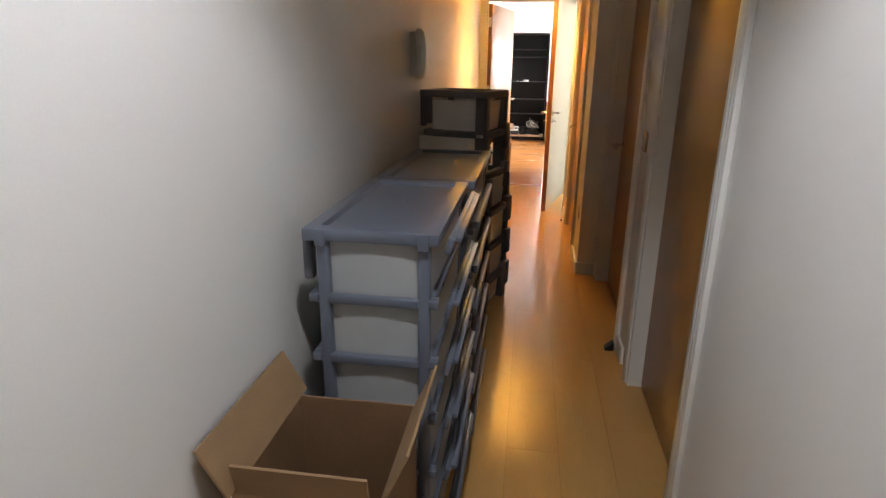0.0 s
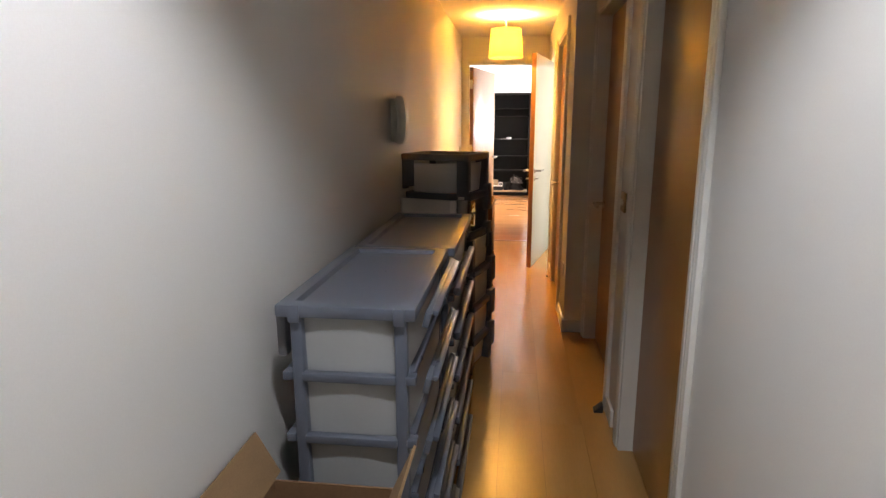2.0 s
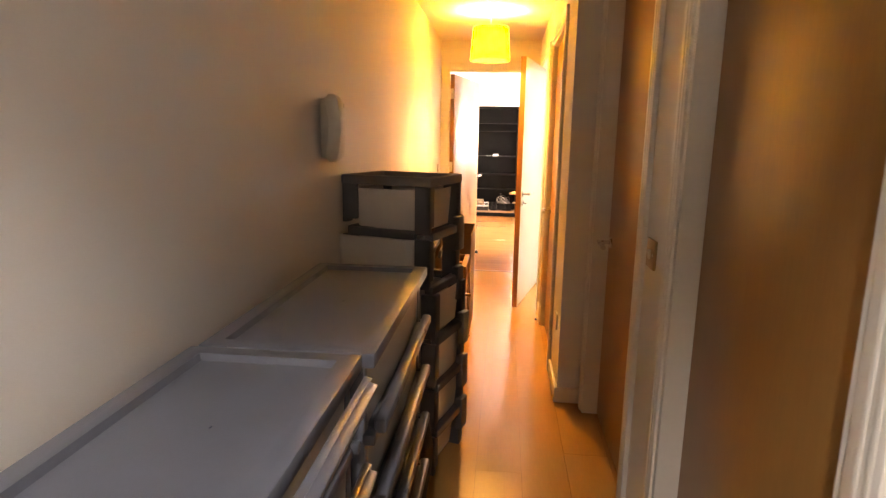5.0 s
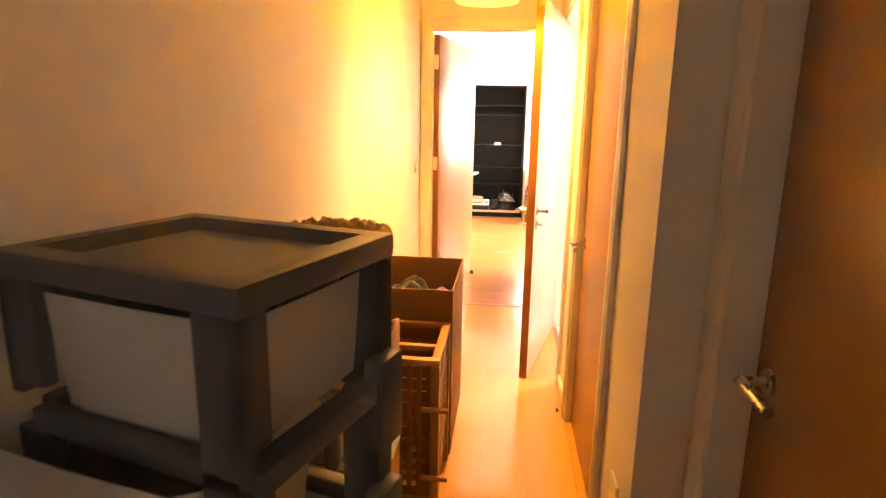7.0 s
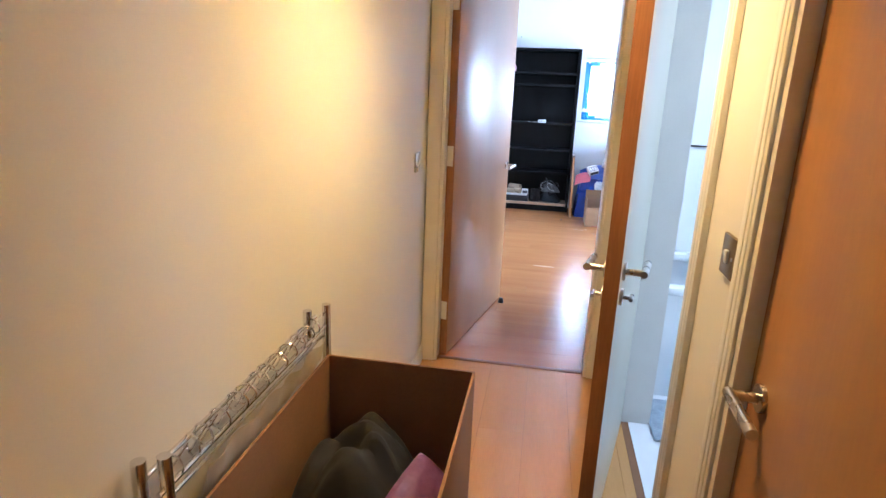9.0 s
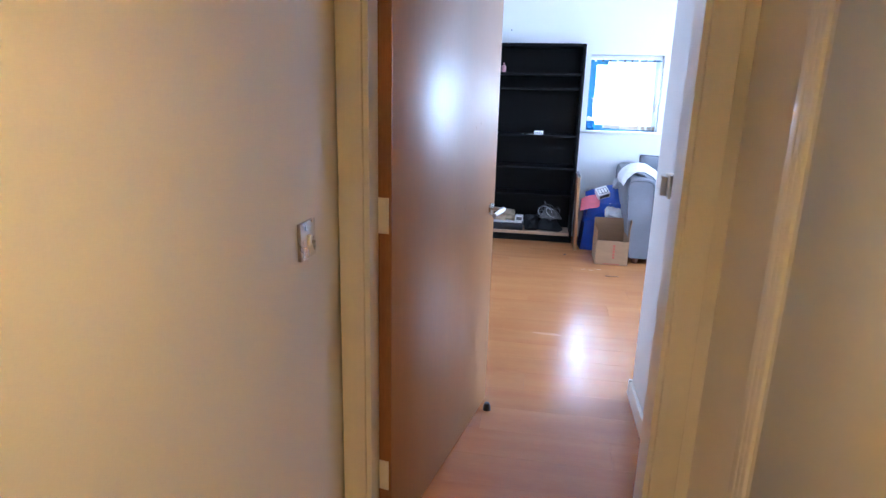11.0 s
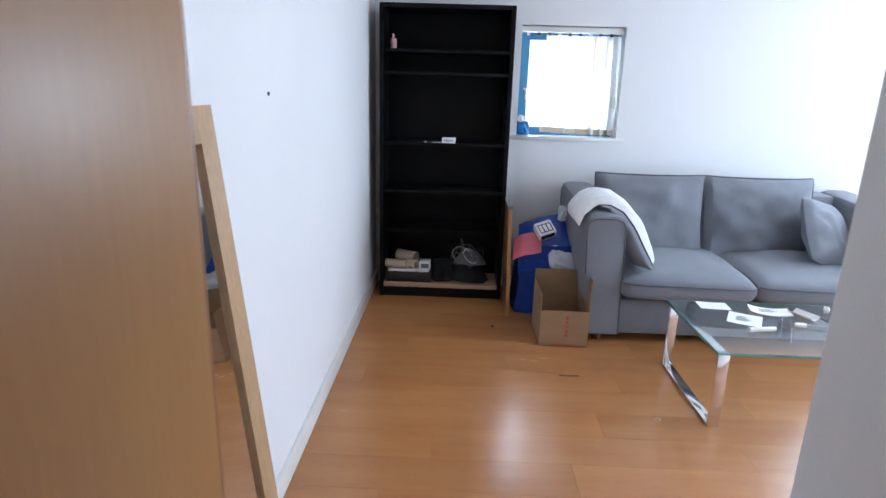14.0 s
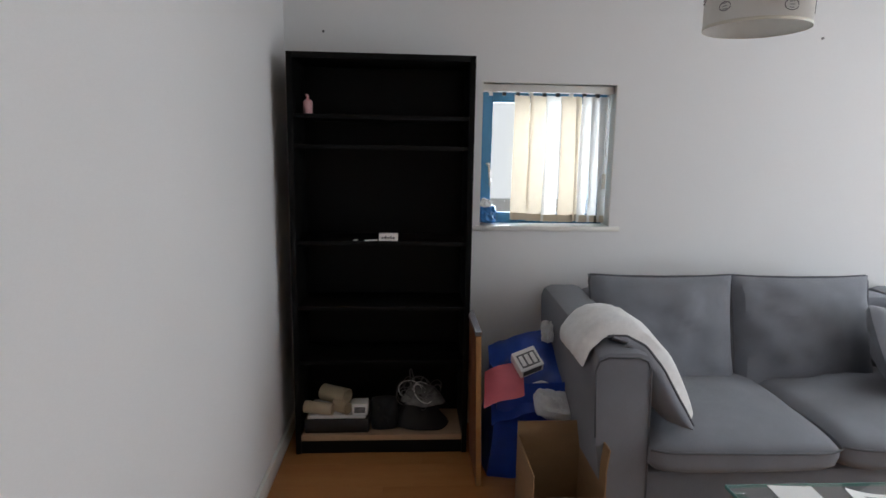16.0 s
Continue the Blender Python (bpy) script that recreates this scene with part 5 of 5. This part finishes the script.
for x in (TX0 + 0.012, TX1 - 0.062):
    bm = boxes((x, x + 0.05, TY0 + 0.015, TY0 + 0.027, 0.0, TZ - 0.016), (x, x + 0.05, TY1 - 0.027, TY1 - 0.015, 0.0, TZ - 0.016), (x, x + 0.05, TY0 + 0.027, TY1 - 0.027, 0.0, 0.012), (x, x + 0.05, TY0 + 0.027, TY1 - 0.027, TZ - 0.028, TZ - 0.016), bevel=0.0015)
    part("loop_leg", bm, CHROME, tb, "flat chrome loop leg")
    part("corner_pad", boxes((x + 0.005, x + 0.045, TY0 + 0.012, TY0 + 0.05, TZ - 0.016, TZ - 0.0112)), PLCLEAR, tb)


def paper(name, x, y, w, h, yaw, label, lift=0.0015, printed=False):
    ob = thing(name, (x, y, TZ + 0.0005), label, "paper", turn=yaw)
    part("sheet", sheet(6, 6, lambda u, v: Vector(((u - 0.5) * w, (v - 0.5) * h, 0.001 + lift * (u - 0.5) ** 2 * 4))), PAPER, ob)
    if printed:
        for k in range(5):
            part("print_bar", boxes((-0.26 * w, (0.05 + 0.07 * (k % 3)) * w, (-0.2 + 0.09 * k) * h, (-0.17 + 0.09 * k) * h, 0.0015 + 0.4 * lift, 0.002 + 0.4 * lift)), INK, ob)
    return ob


paper("envelope", 1.905, 3.13, 0.15, 0.10, -4, "white envelope lying on the glass table")
paper("leaflet", 1.985, 2.955, 0.15, 0.16, -28, "leaflet with a grey drawing on the table", printed=True)
paper("letter", 2.16, 3.07, 0.19, 0.11, -14, "folded printed letter on the glass table", lift=0.012, printed=True)
paper("receipt", 2.30, 3.02, 0.07, 0.13, 24, "curled till receipt on the glass table", lift=0.02)
single("plastic_knife_sheath", rods(0.011, ((1.93, 2.80, TZ + 0.012), (2.06, 2.82, TZ + 0.012))), WHITE, "white plastic marker pen on the table", "pen")
ct = thing("clear_cup", (2.125, 2.84, TZ), "clear plastic cup on its side", "cup", turn=None)
part("cup", lathe([(0.001, TZ + 0.002), (0.026, TZ + 0.003), (0.032, TZ + 0.05), (0.031, TZ + 0.05), (0.025, TZ + 0.006)], (2.125, 2.84, 0), 24), PLCLEAR, ct)
pn = thing("clear_pen", (2.28, 2.87, TZ), "clear barrelled pen on the glass table", "pen", turn=None)
part("barrel", rods(0.009, ((2.20, 2.885, TZ + 0.009), (2.37, 2.86, TZ + 0.009))), PLCLEAR, pn)
part("cap", rods(0.0105, ((2.19, 2.886, TZ + 0.0105), (2.235, 2.88, TZ + 0.0105))), WHITE, pn)
part("refill", rods(0.003, ((2.24, 2.879, TZ + 0.009), (2.36, 2.862, TZ + 0.009))), INK, pn)
single("white_stopper", cushion(0.05, 0.03, 0.03, pose(2.455, 3.09, TZ + 0.016, 0, 0, 60), puff=0.5), WHITE, "small white plastic stopper on the table", "stopper")
pn = thing("purple_pen", (2.47, 2.89, TZ), "black and purple pens on the glass table", "pen", turn=None)
part("barrel", rods(0.006, ((2.42, 2.90, TZ + 0.006), (2.56, 2.91, TZ + 0.006))), PURPLE, pn)
part("second_barrel", rods(0.006, ((2.43, 2.935, TZ + 0.006), (2.57, 2.94, TZ + 0.006))), BLACKPL, pn)

# ---- living room: mirror, lamp, small marks ----
mr = thing("standing_mirror", (0.1, 1.33, 0), "oak-framed mirror leaning on the white wall", "mirror", turn=None)
top, foot, hz = 0.02, 0.155, 1.352
tilt = math.degrees(math.atan2(foot - top, hz))
mm = pose(LX + foot, 1.337, 0.004, 0, -tilt, 0)
L = math.hypot(foot - top, hz)
hw, fw = 0.245, 0.078
for y0, y1 in ((-hw, -hw + fw), (hw - fw, hw)):
    part("frame_side", box(bmesh.new(), -0.014, 0.024, y0, y1, 0, L, bevel=0.002, turn=mm), OAK, mr)
for z0, z1 in ((0, fw), (L - fw, L)):
    part("frame_rail", box(bmesh.new(), -0.014, 0.0238, -hw + fw, hw - fw, z0, z1, bevel=0.001, turn=mm), OAKX, mr)
part("glass", box(bmesh.new(), 0.008, 0.013, -hw + fw, hw - fw, fw, L - fw, turn=mm), MIRROR, mr, "silvered mirror glass")

sl = thing("printed_pendant_shade", (1.70, 3.31, 2.5), "white drum lampshade with grey printed motifs", "lamp", turn=None)
part("shade", lathe([(0.158, 1.888), (0.158, 2.10), (0.156, 2.10), (0.156, 1.888)], (1.70, 3.31, 0), 48), SHADEW, sl)
rng = random.Random(9)
for k in range(16):
    a0, zc = k * 2 * math.pi / 16 + rng.uniform(-0.1, 0.1), 1.925 + 0.05 * (k % 3) + rng.uniform(0, 0.03)
    bm = bmesh.new()
    r = rng.uniform(0.018, 0.03)
    pts = [Vector((1.70 + 0.1588 * math.cos(a0 + r * math.cos(t) / 0.158), 3.31 + 0.1588 * math.sin(a0 + r * math.cos(t) / 0.158), zc + 0.7 * r * math.sin(t))) for t in [i * 0.5 for i in range(13)]]
    for p, q in zip(pts, pts[1:]):
        rod(bm, p, q, 0.0012, 5)
    for j in range(3):
        w = 0.012
        p = Vector((1.70 + 0.1588 * math.cos(a0 - w * 4), 3.31 + 0.1588 * math.sin(a0 - w * 4), zc - 0.008 + 0.008 * j))
        q = Vector((1.70 + 0.1588 * math.cos(a0 + w * 4), 3.31 + 0.1588 * math.sin(a0 + w * 4), zc - 0.008 + 0.009 * j))
        rod(bm, p, q, 0.001, 5)
    part("printed_motif", bm, INK, sl)
part("hem", lathe([(0.1585, 1.886), (0.1592, 1.888), (0.1592, 1.894), (0.1585, 1.896)], (1.70, 3.31, 0), 48), CREAMPL, sl)
part("cord", rods(0.004, ((1.70, 3.31, 2.09), (1.70, 3.31, 2.498))), WHITE, sl)
part("spokes", rods(0.002, ((1.545, 3.31, 2.09), (1.855, 3.31, 2.09)), ((1.70, 3.155, 2.09), (1.70, 3.465, 2.09))), STEEL, sl)

for x, y, z, ax in ((LX, 2.11, 1.376, 0), (0.167, LY, 2.052, 1), (2.708, LY, 2.088, 1)):
    a = Vector((x, y, z))
    single("wall_plug", rod(bmesh.new(), a, a + (Vector((0.004, 0, 0)) if ax == 0 else Vector((0, -0.004, 0))), 0.006, 10), INK, "small grey plastic plug in a white wall", "wall plug", "wall plugs")
single("dark_stick", boxes((1.12, 1.225, 2.998, 3.008, 0.0005, 0.007), bevel=0.002), WICK, "thin dark stick lying on the floor", "stick")
single("dark_crumb", lathe([(0.001, 0.009), (0.010, 0.006), (0.011, 0.0005)], (0.811, 3.616, 0), 10), BLACKPL, "small dark crumb on the floor", "crumb")
bm = bmesh.new()
torus(bm, (1.50, 2.62, 0.002), 0.016, 0.0012, Matrix.Diagonal((1, 0.6, 1)), 16, 5)
single("clear_tag_loop", bm, CREAMPL, "small clear plastic loop on the floor", "tag")
# unseen window, added as a source for the highlight on door_5
w3 = thing("added_window_3", (3.95, LY + 0.1, 1.3), "unseen high window added beyond the sofa", "window", turn=None, kind="structure")
part("window_frame", boxes((3.42, 3.47, LY + 0.1, LY + 0.15, 1.3, 2.1), (4.43, 4.48, LY + 0.1, LY + 0.15, 1.3, 2.1), (3.47, 4.43, LY + 0.1, LY + 0.15, 1.3, 1.35), (3.47, 4.43, LY + 0.1, LY + 0.15, 2.05, 2.1)), BLUEFR, w3)

# ---- floor planks ----
def planks(parent, x0, x1, y0, y1, along, material, length=1.28, width=0.192):
    """Rows of boards with staggered ends; full boards share one mesh."""
    shared = {}
    n = 0
    lo, hi = (y0, y1) if along == "y" else (x0, x1)
    a, a1 = (x0, x1) if along == "y" else (y0, y1)
    while a < a1 - 0.005:
        w = min(width, a1 - a)
        at = lo - (0.43 * n * length) % length
        while at < hi - 0.005:
            s, e = max(at, lo), min(at + length, hi)
            key = (round(w, 4), round(e - s, 4))
            if e - s > 0.01:
                if key not in shared:
                    bm = bmesh.new()
                    dx, dy = (key[0], key[1]) if along == "y" else (key[1], key[0])
                    box(bm, 0.0004, dx - 0.0004, 0.0004, dy - 0.0004, -0.004, 0.0)
                    me = bpy.data.meshes.new("plank")
                    bm.to_mesh(me)
                    bm.free()
                    me.materials.append(material)
                    shared[key] = me
                ob = new("plank", shared[key])
                ob.location = (a, s, 0) if along == "y" else (s, a, 0)
                ob.parent = parent
            at += length
        a += width
        n += 1


planks(floor, 0.0, 1.20, -10.0, END_F + 0.04, "y", PLANK)
planks(floor_living, LX, 4.62, END_F + 0.04, LY, "x", PLANK_L)
